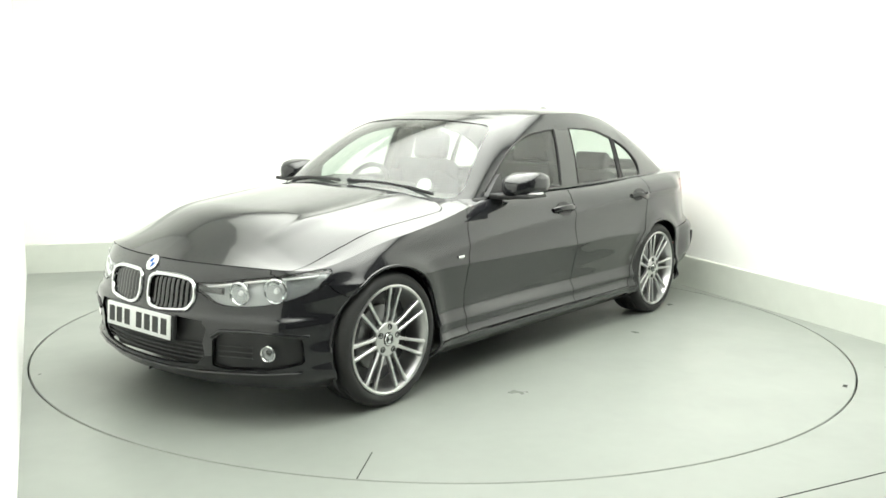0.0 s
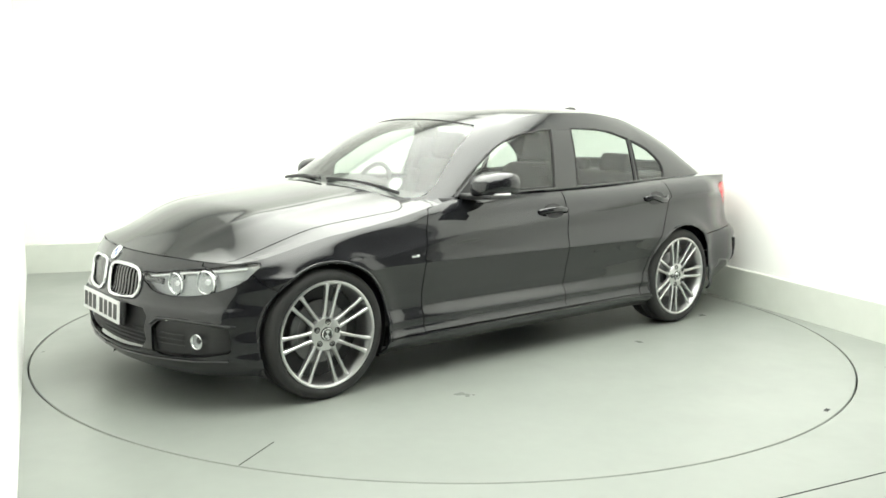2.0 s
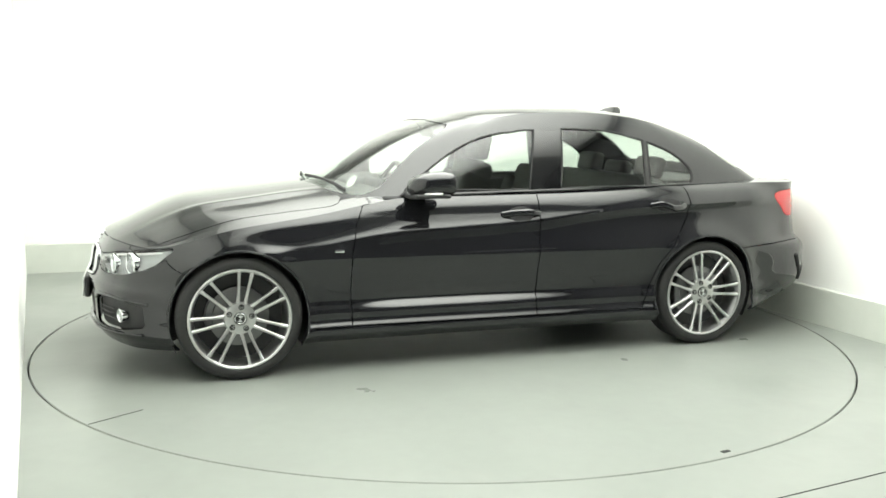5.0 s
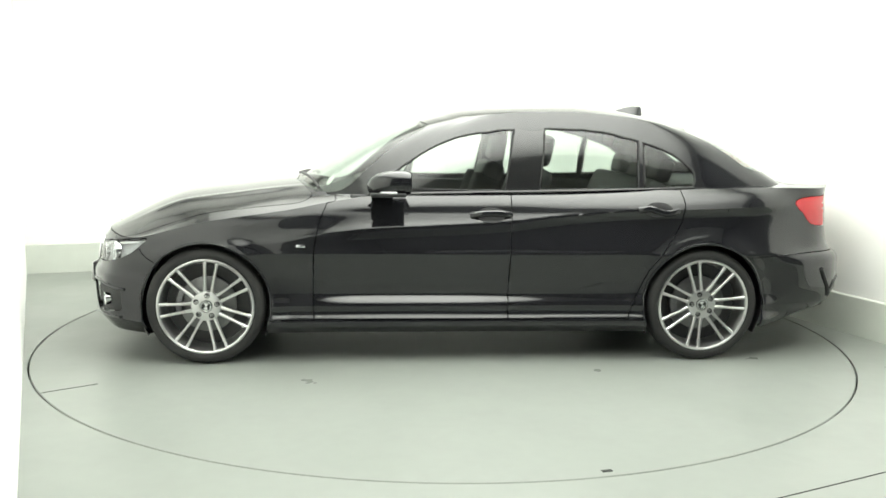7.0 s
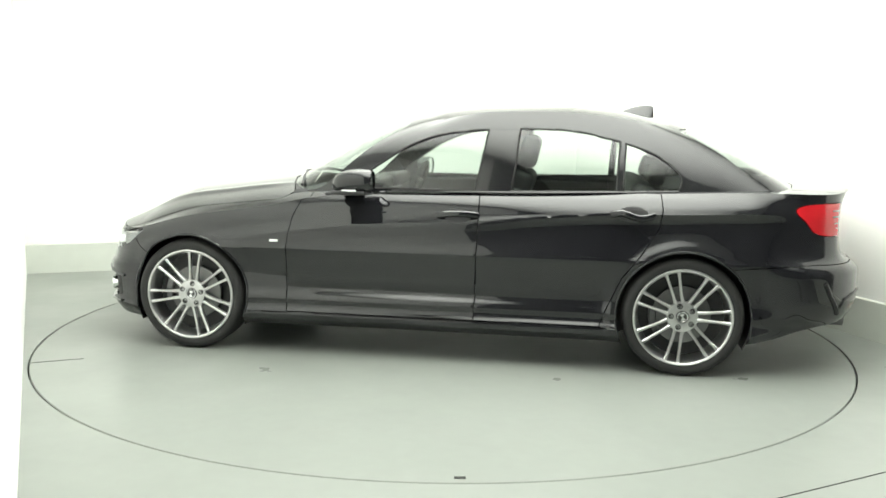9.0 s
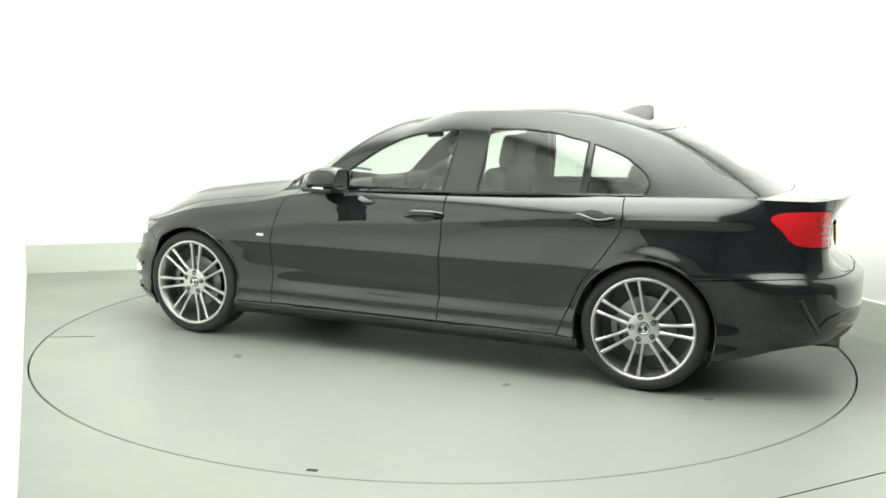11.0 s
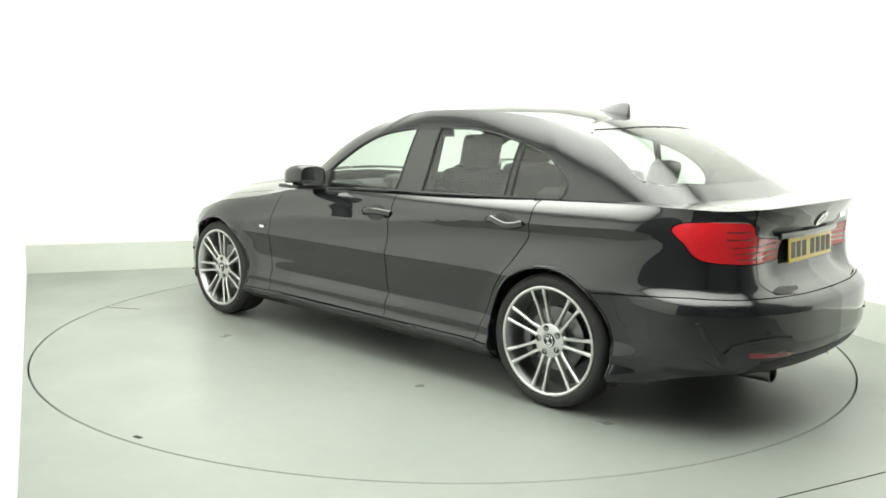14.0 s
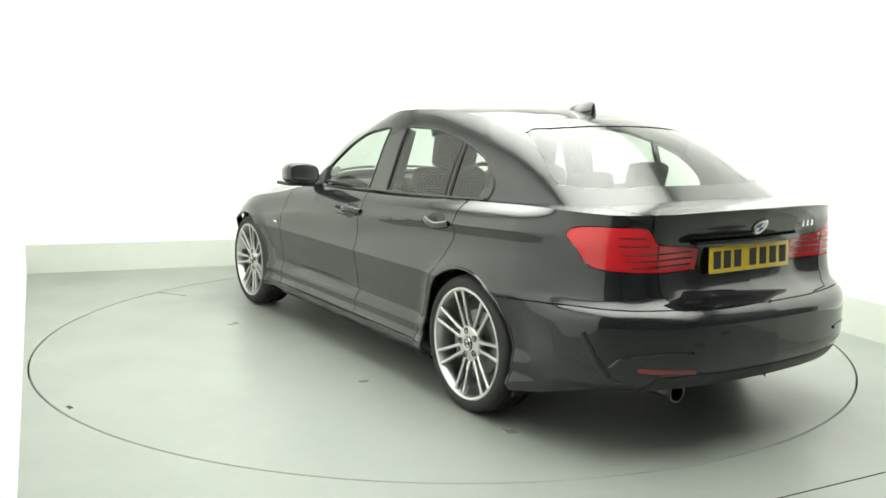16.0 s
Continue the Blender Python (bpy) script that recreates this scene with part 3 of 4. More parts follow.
def region_mesh(verts, norms, faces, gap=0.003, lip=0.014, shift=0.0):
    """Vertices and faces of one panel: its rim drawn back by the shut gap and turned inwards as a lip."""
    ids, inv = np.unique(faces, return_inverse=True)
    fc = inv.reshape(faces.shape)
    P, N = verts[ids].copy(), norms[ids]
    P = P + N * shift
    fn = np.cross(P[fc[:, 2]] - P[fc[:, 0]], P[fc[:, 3]] - P[fc[:, 1]])
    if (fn * N[fc].mean(1)).sum() < 0:
        fc = fc[:, ::-1]
    count = {}
    for f in fc:
        for a, b in zip(f, np.roll(f, -1)):
            if a != b:
                count.setdefault((min(a, b), max(a, b)), []).append((a, b))
    rim = [e[0] for e in count.values() if len(e) == 1]
    rim = [(a, b) for a, b in rim if not (abs(P[a, 1]) < 1e-4 and abs(P[b, 1]) < 1e-4)]
    rv = {q for e in rim for q in e}
    cen = P[fc].mean(1)
    pull = np.zeros_like(P)
    for f, c in zip(fc, cen):
        for q in f:
            if q in rv:
                pull[q] += c - P[q]
    keep0 = np.abs(P[:, 1]) < 1e-4
    ln = np.linalg.norm(pull, axis=1)
    P = P + np.where(ln[:, None] > 1e-9, pull / np.maximum(ln, 1e-9)[:, None] * gap, 0)
    P[keep0, 1] = 0
    faces_out = [tuple(dict.fromkeys(int(k) for k in f)) for f in fc]
    faces_out = [f for f in faces_out if len(f) > 2]
    if lip:
        new_id = {q: len(P) + k for k, q in enumerate(sorted(rv))}
        ext = np.array([P[q] - N[q] * lip for q in sorted(rv)]).reshape(-1, 3)
        if len(ext):
            ext[:, 1] = np.where(np.abs(P[sorted(rv), 1]) < 1e-4, 0, ext[:, 1])
            P = np.vstack([P, ext])
        faces_out += [(int(b), int(a), new_id[a], new_id[b]) for a, b in rim]
    return P, faces_out


def both_sides(P, faces):
    n = len(P)
    mid = np.abs(P[:, 1]) < 1e-4
    idx = np.where(mid, np.arange(n), n + np.cumsum(~mid) - 1)
    Q = np.vstack([P, (P * (1, -1, 1))[~mid]])
    return Q, faces + [tuple(int(idx[k]) for k in f[::-1]) for f in faces]


car = tagged(new("car"), "glossy black four-door saloon car standing on the turntable", "car")


def panel(name, verts, norms, faces, material, gap=0.003, lip=0.014, shift=0.0, label="", parent=None, solo=None):
    """One panel across the middle, or a left and a right one."""
    P, fs = region_mesh(verts, norms, faces, gap, lip, shift)
    parent = parent or (car, car)
    if (np.abs(P[:, 1]) < 1e-4).sum() > 2 and solo is None:
        Q, gs = both_sides(P, fs)
        return [mesh_ob(name, Q, gs, material, True, parent[0], label)]
    made = [mesh_ob(name, P, fs, material, True, parent[0], label)]
    made.append(mesh_ob(name, P * (1, -1, 1), [f[::-1] for f in fs], material, True, parent[1], label))
    return made


def region(name):
    return FF[REGION == name]


DOORS = {}
LABELS = {"bonnet": "glossy black bonnet with raised creases", "front_bumper": "black sporty front bumper", "boot_lid": "glossy black boot lid"}
for nm in ("bonnet", "front_bumper", "wing", "front_door", "rear_door", "rear_wing", "boot_lid", "rear_bumper", "sill"):
    DOORS[nm] = panel(nm, VV, NN, region(nm), PAINT, label=LABELS.get(nm, ""))
panel("rear_deck", VV, NN, region("rear_deck"), PAINT)
panel("scuttle", VV, NN, region("scuttle"), TRIM, shift=-.006, label="matt black scuttle panel")
panel("diffuser", VV, NN, region("diffuser"), TRIM, label="matt black rear diffuser")
panel("lower_intake", VV, NN, region("lower_intake"), TRIM, 0, 0, -.035, "dark lower air intake mesh")
panel("side_vent", VV, NN, region("side_vent"), TRIM, 0, 0, -.028, "dark bumper side vent")
panel("grille_back", VV, NN, region("kidney"), TRIM, 0, 0, -.045, "dark backing of the grille")
panel("reflector", VV, NN, region("reflector"), REDMID, 0, .004, .001, "red bumper reflector strip")
lens = panel("headlight", VV, NN, region("headlight"), LAMPCLEAR, .002, 0, -.001, "clear headlight lens")
panel("housing", VV, NN, region("headlight"), REFLECTOR, 0, 0, -.03, "silver headlight housing", parent=lens)
tails = panel("tail_light", VV, NN, region("tail_light"), REDLENS, .002, .012, .0005, "red tail light cluster")
for sgn, lamp in ((1, tails[0]), (-1, tails[1])):
    for z, ya, yb in ((.786, .70, .36), (.812, .72, .35), (.838, .74, .36), (.872, .75, .62), (.904, .75, .64)):
        bm = bmesh.new()
        pts = [low_at(s_yr(y), z, -.0022)[0] for k, y in enumerate(np.linspace(ya, yb, 14))]
        add_tube(bm, [Vector((q.x, sgn * q.y, q.z)) for q in pts], .0042, 6, False, 1.3)
        part("light_bar", bm, REDDARK, lamp, "darker red line across the lens")
    bm = bmesh.new()
    pts = [low_at(s_yr(.58), z, .0)[0] for z in np.linspace(.764, .876, 8)]
    add_tube(bm, [Vector((q.x, sgn * q.y, q.z)) for q in pts], .0036, 6, False)
    part("lamp_split", bm, SEAL, lamp, "dark joint where the boot lid opens")

# ---- the car: glasshouse and roof ----
TOPC = [(.10, 0), (.09, .2), (.06, .40), (-.015, .525), (-.16, .583), (-.45, .605), (-.80, .595), (-1.07, .572), (-1.22, .552), (-1.315, .47), (-1.345, .23), (-1.35, 0)]
BASEC = [(.98, 0), (.965, .26), (.88, .52), (.735, .685), (.46, .758), (-.3, .775), (-.95, .768), (-1.34, .742), (-1.68, .705), (-1.94, .635), (-2.035, .37), (-2.05, 0)]
GT, GB = catmull(TOPC, 40), catmull(BASEC, 40)
GT[[0, -1], 1] = GB[[0, -1], 1] = 0
GU = np.arange(len(GT)) / (len(GT) - 1)
roof_mid = spline([.2, .10, -.05, -.35, -.7, -1.0, -1.2, -1.32], [1.355, 1.390, 1.426, 1.450, 1.452, 1.434, 1.404, 1.374])
roof_side = spline([.1, -.02, -.16, -.35, -.66, -.99, -1.2, -1.3], [1.330, 1.360, 1.388, 1.410, 1.416, 1.392, 1.353, 1.32])
RKF, RKR = int(np.searchsorted(-GT[:, 0], .06)), int(np.searchsorted(-GT[:, 0], 1.13))


def roof_ymax(x):
    return np.interp(-np.asarray(x, float), -GT[RKF:RKR + 1, 0], GT[RKF:RKR + 1, 1])


def roof_z(x, y):
    s = np.clip(np.abs(y) / roof_ymax(x), 0, 1)
    return roof_mid(x) - (roof_mid(x) - roof_side(x)) * s ** 3.2


GTZ = roof_z(GT[:, 0], GT[:, 1])
GBZ = deck_z(GB[:, 0], GB[:, 1]) - .012
g_bulge = spline([0, .12, .25, .35, .6, .72, .85, 1], [.045, .055, .06, .03, .028, .035, .038, .04])


bulge_x = spline([0, .12, .22, .34, .62, .78, .9, 1], [.62, .60, .45, .1, -.08, -.40, -.58, -.6])
bulge_y = spline([0, .12, .22, .34, .62, .78, .9, 1], [0, .15, .38, .55, .54, .35, .1, 0])


def glass_surf(u, v):
    i = lambda a: np.interp(u, GU, a)
    bx, by, tx, ty = i(GB[:, 0]), i(GB[:, 1]), i(GT[:, 0]), i(GT[:, 1])
    bz, tz = i(GBZ), i(GTZ)
    k = g_bulge(u) * (2 * v * (1 - v) + 3.4 * v * v * (1 - v))
    nx = bulge_x(u)
    ny = bulge_y(u)
    return np.stack([bx + (tx - bx) * v + nx * k, by + (ty - by) * v + ny * k, bz + (tz - bz) * v + .62 * k], -1)


RNL, RNS, GV = 40, 150, 46
rfrac = np.linspace(0, 1, RNL + 1)
uf = np.interp(rfrac * GT[RKF, 1], GT[:RKF + 1, 1], GU[:RKF + 1])
ur = np.interp(-rfrac[::-1] * GT[RKR, 1], -GT[RKR:, 1], GU[RKR:])
rx_side = np.linspace(GT[RKF, 0], GT[RKR, 0], RNS + 1)
us = np.interp(-rx_side, -GT[RKF:RKR + 1, 0], GU[RKF:RKR + 1])
GSAMP = np.concatenate([uf, us[1:-1], ur])
GSAMP[0], GSAMP[-1] = 0, 1
gh = Sheet(glass_surf, *np.meshgrid(GSAMP, np.linspace(0, 1, GV + 1), indexing="ij"))
W_FRONT = np.array(catmull([(.49, .972), (.31, 1.105), (.15, 1.205), (-.01, 1.268), (-.20, 1.300), (-.315, 1.307)], 8).tolist() + [(-.315, 1.307), (-.255, .968)])
W_REAR = np.array([(-.455, .972), (-.495, 1.318)] + catmull([(-.52, 1.318), (-.68, 1.316), (-.85, 1.299), (-1.045, 1.254)], 6).tolist() + [(-1.045, 1.254), (-1.03, .984)])
W_QUART = np.array([(-1.065, .985), (-1.075, 1.245)] + catmull([(-1.09, 1.240), (-1.24, 1.183), (-1.345, 1.105), (-1.378, 1.045), (-1.36, .992)], 6).tolist())
W_SCREEN = np.array([(-.1, .985), (.2, .98), (.45, .962), (.655, .938), (.69, .952), (.682, 1.0), (.635, 1.13), (.585, 1.24), (.545, 1.305), (.50, 1.333), (.40, 1.346), (.2, 1.362), (-.1, 1.366)])
W_BACK = np.array([(-.1, 1.078), (.3, 1.078), (.58, 1.076), (.635, 1.088), (.63, 1.12), (.575, 1.24), (.535, 1.305), (.49, 1.325), (.2, 1.341), (-.1, 1.344)])
side_only = lambda P: P[..., 1] > .50
front_only = lambda P: P[..., 0] > -.1
back_only = lambda P: P[..., 0] < -1.15
for poly in (W_FRONT, W_REAR, W_QUART):
    gh.snap("xz", poly, side_only)
gh.snap("yz", W_SCREEN, front_only)
gh.snap("yz", W_BACK, back_only)
roof = Sheet(lambda a, w: deck_surf(a, w, roof_z, GT, RKF, RKR, roof_ymax), *np.meshgrid((rx_side[0] - rx_side) / (rx_side[0] - rx_side[-1]), rfrac, indexing="ij"))
gi, gj = gh.u.shape
qi, qj = roof.u.shape
V3, N3 = gh.P.reshape(-1, 3), gh.normals().reshape(-1, 3)
V4, N4 = roof.P.reshape(-1, 3), roof.normals().reshape(-1, 3)
if N3[:, 2].sum() < 0:
    N3 = -N3
if N4[:, 2].sum() < 0:
    N4 = -N4
GF1, GF2 = quads(gi, gj, 0, gh.fixed), quads(qi, qj, len(V3), roof.fixed)
GVV, GNN = np.vstack([V3, V4]), np.vstack([N3, N4])
glink = np.arange(len(GVV))
gtop = lambda k: k * gj + gj - 1
for j in range(qj):
    glink[len(V3) + j] = gtop(j)
    glink[len(V3) + (qi - 1) * qj + j] = gtop(gi - 1 - j)
for i in range(qi):
    glink[len(V3) + i * qj + qj - 1] = gtop(RNL + i)
GFF = glink[np.vstack([GF1, GF2])]
g_roof = np.arange(len(GFF)) >= len(GF1)
GC = centres(GVV, np.vstack([GF1, GF2]))
GREG = np.full(len(GFF), "roof", dtype=object)
sd = GC[:, 1] > .50
GREG[~g_roof & sd & inside(GC[:, [0, 2]], W_FRONT)] = "front_glass"
GREG[~g_roof & sd & inside(GC[:, [0, 2]], W_REAR)] = "rear_glass"
GREG[~g_roof & sd & inside(GC[:, [0, 2]], W_QUART)] = "quarter_glass"
GREG[~g_roof & (GC[:, 0] > -.1) & inside(GC[:, 1:], W_SCREEN)] = "windscreen"
GREG[~g_roof & (GC[:, 0] < -1.15) & inside(GC[:, 1:], W_BACK)] = "rear_window"
pillar = ~g_roof & sd & (GREG == "roof") & (GC[:, 0] < -.25) & (GC[:, 0] > -.50) & (GC[:, 2] < 1.31)
GREG[pillar] = "b_pillar"
gr = lambda n: GFF[GREG == n]
panel("roof", GVV, GNN, gr("roof"), PAINT, 0, .014, label="glossy black roof and pillars")
panel("b_pillar", GVV, GNN, gr("b_pillar"), GLOSSBLACK, .001, .012, .001, "gloss black door pillar")
for nm, rg, mt, par in (("door_window", "front_glass", WINDOW, DOORS["front_door"]), ("door_window", "rear_glass", WINDOW, DOORS["rear_door"]), ("quarter_window", "quarter_glass", WINDOW, DOORS["rear_door"]),
                        ("windscreen", "windscreen", SCREEN, None), ("rear_window", "rear_window", SCREEN, None)):
    for ob in panel(nm, GVV, GNN, gr(rg), mt, 0, 0, -.004, "lightly tinted glass", parent=par):
        ob.visible_shadow = False


def seal(name, poly, kind, r=.006, parent=None):
    """A rubber strip round a window."""
    Q = np.asarray(poly, float)
    pts = []
    for a, b in zip(Q, np.roll(Q, -1, axis=0)):
        n = max(1, int(np.hypot(*(b - a)) / .03))
        pts += [a + (b - a) * k / n for k in range(n)]
    flat = gh.P.reshape(-1, 3)
    m = {"xz": flat[:, 1] > .45, "f": flat[:, 0] > -.1, "b": flat[:, 0] < -1.15}[kind]
    cand = flat[m]
    cols = [0, 2] if kind == "xz" else [1, 2]
    line = []
    for q in pts:
        k = np.argsort(np.hypot(*(cand[:, cols] - q).T))[:4]
        w = 1 / (np.hypot(*(cand[k][:, cols] - q).T) + 1e-4)
        line.append((cand[k] * w[:, None]).sum(0) / w.sum())
    line = np.array(line)
    for sgn, par in ((1, parent[0]), (-1, parent[1])):
        bm = bmesh.new()
        add_tube(bm, line * (1, sgn, 1), r, 6, True)
        part(name, bm, SEAL, par, "black rubber seal")


for poly, par in ((W_FRONT, DOORS["front_door"]), (W_REAR, DOORS["rear_door"]), (W_QUART, DOORS["rear_door"])):
    seal("window_seal", poly, "xz", parent=par)

# ---- the car: wheels ----
WHEEL_Y, WHEEL_Z = 0.884, 0.3255


def make_wheel():
    """A multi-spoke alloy wheel on a low-profile tyre, its outer face towards +y."""
    bm = bmesh.new()
    add_lathe(bm, [(.246, -.016), (.250, -.004), (.258, .001), (.2645, -.001), (.2665, -.008), (.2665, -.016), (.252, -.024), (.246, -.05), (.238, -.12), (.243, -.20), (.258, -.215), (.256, -.205), (.236, -.195), (.231, -.12), (.238, -.05), (.242, -.024)], 96, closed=True)
    add_lathe(bm, [(.001, -.055), (.078, -.055), (.085, -.045), (.085, -.033), (.080, -.026), (.066, -.0225), (.044, -.0215), (.036, -.022), (.034, -.026), (.001, -.026)], 56)
    wheel = part("wheel", bm, ALLOY, car, "silver seven-pair spoke alloy wheel with a low-profile tyre")
    # seven pairs of spokes that run parallel to the rim and fork at the hub
    for s in (-1, 1):
        bm = bmesh.new()
        for base in (0.0,):
            path = [(.070, .0200, -.030), (.090, .0200, -.025), (.12, .0215, -.020), (.16, .0250, -.016), (.20, .0288, -.011), (.23, .0318, -.006), (.253, .0342, -.005)]
            wide = [.0105, .0088, .0076, .0072, .0075, .0086, .0108]
            rows = []
            for (r, t, y), w in zip(path, wide):
                row = []
                for dt, dy in ((-w, -.022), (-w, -.004), (-w * .55, .0), (w * .55, .0), (w, -.004), (w, -.022)):
                    tt = s * t + dt
                    ca, sa = math.cos(base), math.sin(base)
                    row.append(bm.verts.new((r * ca - tt * sa, y + dy, r * sa + tt * ca)))
                rows.append(row)
            for a, b in zip(rows, rows[1:]):
                for q in range(6):
                    bm.faces.new((a[q], a[(q + 1) % 6], b[(q + 1) % 6], b[q]))
            bm.faces.new(rows[0]), bm.faces.new(rows[-1][::-1])
        spoke = part("spoke", bm, ALLOY, wheel)
        for k in range(7):
            turn = Matrix.Rotation(-(2 * math.pi * k / 7 + math.pi / 2), 4, "Y")
            if k:
                copy_thing(spoke, turn)
            else:
                spoke.matrix_basis = turn
    bm = bmesh.new()
    add_lathe(bm, [(.258, -.016), (.266, -.004), (.276, .001), (.288, .003), (.300, .001), (.311, -.006), (.319, -.018), (.3235, -.034), (.3245, -.052), (.3175, -.053), (.3175, -.061), (.325, -.062), (.3255, -.104), (.318, -.105), (.318, -.114), (.3255, -.115),
                   (.325, -.158), (.3175, -.159), (.3175, -.167), (.3245, -.168), (.3235, -.192), (.318, -.210), (.305, -.224), (.28, -.23), (.258, -.216)], 112, closed=True)
    part("tyre", bm, RUBBER, wheel, "black low-profile tyre")
    bm = bmesh.new()
    add_lathe(bm, [(.001, -.018), (.024, -.0165), (.031, -.0175), (.033, -.022), (.033, -.03)], 32)
    part("centre_cap", bm, GLOSSBLACK, wheel, "dark round centre cap")
    bm = bmesh.new()
    add_lathe(bm, [(.024, -.016), (.026, -.0145), (.0285, -.0145), (.030, -.017)], 32)
    for a in (45, 225):
        pts = [(0, 0)] + [(.019 * math.cos(radians(a + q)), .019 * math.sin(radians(a + q))) for q in range(0, 91, 15)]
        bm.faces.new([bm.verts.new((x, -.0155, z)) for x, z in pts])
    part("badge", bm, CHROME, wheel, "small silver ring badge")
    for k in range(5):
        a = 2 * math.pi * k / 5 + .3
        # a dark disc, slightly proud, stands for the shade in each bolt hole
        bm = bmesh.new()
        add_lathe(bm, [(.001, -.0225), (.007, -.0215), (.0085, -.023), (.0125, -.0205), (.0150, -.0195), (.0155, -.034)], 16, Matrix.Translation((.060 * math.cos(a), 0, .060 * math.sin(a))))
        part("wheel_bolt", bm, TRIM, wheel, "wheel bolt, its shaded hole drawn as a dark disc")
    bm = bmesh.new()
    add_lathe(bm, [(.05, -.085), (.150, -.085), (.156, -.088), (.156, -.106), (.150, -.110), (.05, -.110)], 64)
    add_lathe(bm, [(.001, -.06), (.06, -.062), (.072, -.07), (.072, -.09)], 48)
    part("brake_disc", bm, STEEL, wheel, "grey steel brake disc")
    bm = bmesh.new()
    add_lathe(bm, [(.231, -.116), (.06, -.125)], 48)
    part("back_plate", bm, TRIM, wheel)
    bm = bmesh.new()
    rows = []
    for a in np.linspace(radians(-27), radians(27), 13):
        rows.append([bm.verts.new((r * math.cos(a), y, r * math.sin(a))) for r, y in ((.136, -.068), (.142, -.061), (.170, -.061), (.177, -.068), (.177, -.115), (.136, -.115))])
    for a, b in zip(rows, rows[1:]):
        for k in range(6):
            bm.faces.new((a[k], a[(k + 1) % 6], b[(k + 1) % 6], b[k]))
    bm.faces.new(rows[0]), bm.faces.new(rows[-1][::-1])
    part("brake_caliper", bm, ALLOYDARK, wheel, "grey brake caliper")
    return wheel


wheel = make_wheel()
wheel.matrix_basis = pose(1.405, WHEEL_Y, WHEEL_Z, 0, -7.5, 0)
copy_thing(wheel, pose(-1.405, WHEEL_Y, WHEEL_Z, 0, 15, 0))
copy_thing(wheel, pose(1.405, -WHEEL_Y, WHEEL_Z, 0, 11, 180))
copy_thing(wheel, pose(-1.405, -WHEEL_Y, WHEEL_Z, 0, 23, 180))

# wheel housings, underside
for wx, key, rad in ((1.405, "wing", .3565), (-1.405, "rear_wing", .3585)):
    for sgn in (1, -1):
        bm = bmesh.new()
        pts = []
        for a in np.linspace(radians(-20), radians(200), 60):
            x, z = wx + rad * math.cos(a), .325 + rad * math.sin(a)
            if z > float(z_low(x)) + .01:
                pts.append(low_at(s_x(x), z, -.002)[0])
        add_tube(bm, [Vector((q.x, sgn * q.y, q.z)) for q in pts], .007, 8, False, 1.0, up=(0, 1, 0))
        part("arch_lip", bm, PAINT, DOORS[key][0 if sgn > 0 else 1])
for wx in (1.405, -1.405):
    for sgn in (1, -1):
        bm = bmesh.new()
        rows = []
        for y, r in ((.846, .358), (.84, .366), (.55, .372), (.55, .05)):
            rows.append([bm.verts.new((wx + r * math.cos(a), sgn * y, .325 + r * math.sin(a))) for a in np.linspace(radians(-28), radians(208), 48)])
        for a, b in zip(rows, rows[1:]):
            for k in range(47):
                bm.faces.new((a[k], a[k + 1], b[k + 1], b[k]))
        part("wheel_liner", bm, TRIM, car, "black plastic wheel arch liner")
bm = bmesh.new()
add_box(bm, (2.02, 1.60, .12), Matrix.Translation((0, 0, .235)), .03)
add_box(bm, (1.1, 1.06, .14), Matrix.Translation((1.45, 0, .245)), .03)
add_box(bm, (1.22, 1.06, .12), Matrix.Translation((-1.55, 0, .30)), .03)
# two unseen boxes fill engine bay and boot to block light
add_box(bm, (1.0, 1.06, .40), Matrix.Translation((1.42, 0, .50)), .05)
add_box(bm, (.85, 1.06, .55), Matrix.Translation((-1.62, 0, .62)), .05)
part("underbody", bm, TRIM, car, "dark underside of the car, with unseen light-blocking boxes")
for x in (-.86, .86):
    for sgn in (1, -1):
        bm = bmesh.new()
        add_box(bm, (.035, .05, .05), Matrix.Translation((x, sgn * .66, .155)), .006)
        part("jacking_point", bm, ALLOYDARK, car, "grey jacking pad under the sill")

# ---- the car: front ----
kid = np.asarray(KIDNEY)
kid_front = [low_at(s, z, .004)[0] for s, z in kid[::2]]
for sgn in (1, -1):
    bm = bmesh.new()
    add_tube(bm, [Vector((q.x, sgn * q.y, q.z)) for q in kid_front], .0095, 8, True, 1.0, up=(1, 0, 0))
    grille = part("grille", bm, CHROME, car, "chrome kidney-shaped grille surround with black slats")
    for y in np.linspace(.065, .315, 9):
        col = inside(np.stack([np.full(60, s_yf(y)), np.linspace(.47, .65, 60)], -1), kid)
        zz = np.linspace(.47, .65, 60)[col]
        if len(zz) < 3:
            continue
        bm = bmesh.new()
        pts = [low_at(s_yf(y), z, -.012)[0] for z in np.linspace(zz[0] - .006, zz[-1] + .006, 7)]
        add_tube(bm, [Vector((q.x, sgn * q.y, q.z)) for q in pts], .0055, 6, False, 2.6, up=(0, 1, 0))
        part("slat", bm, GLOSSBLACK, grille)


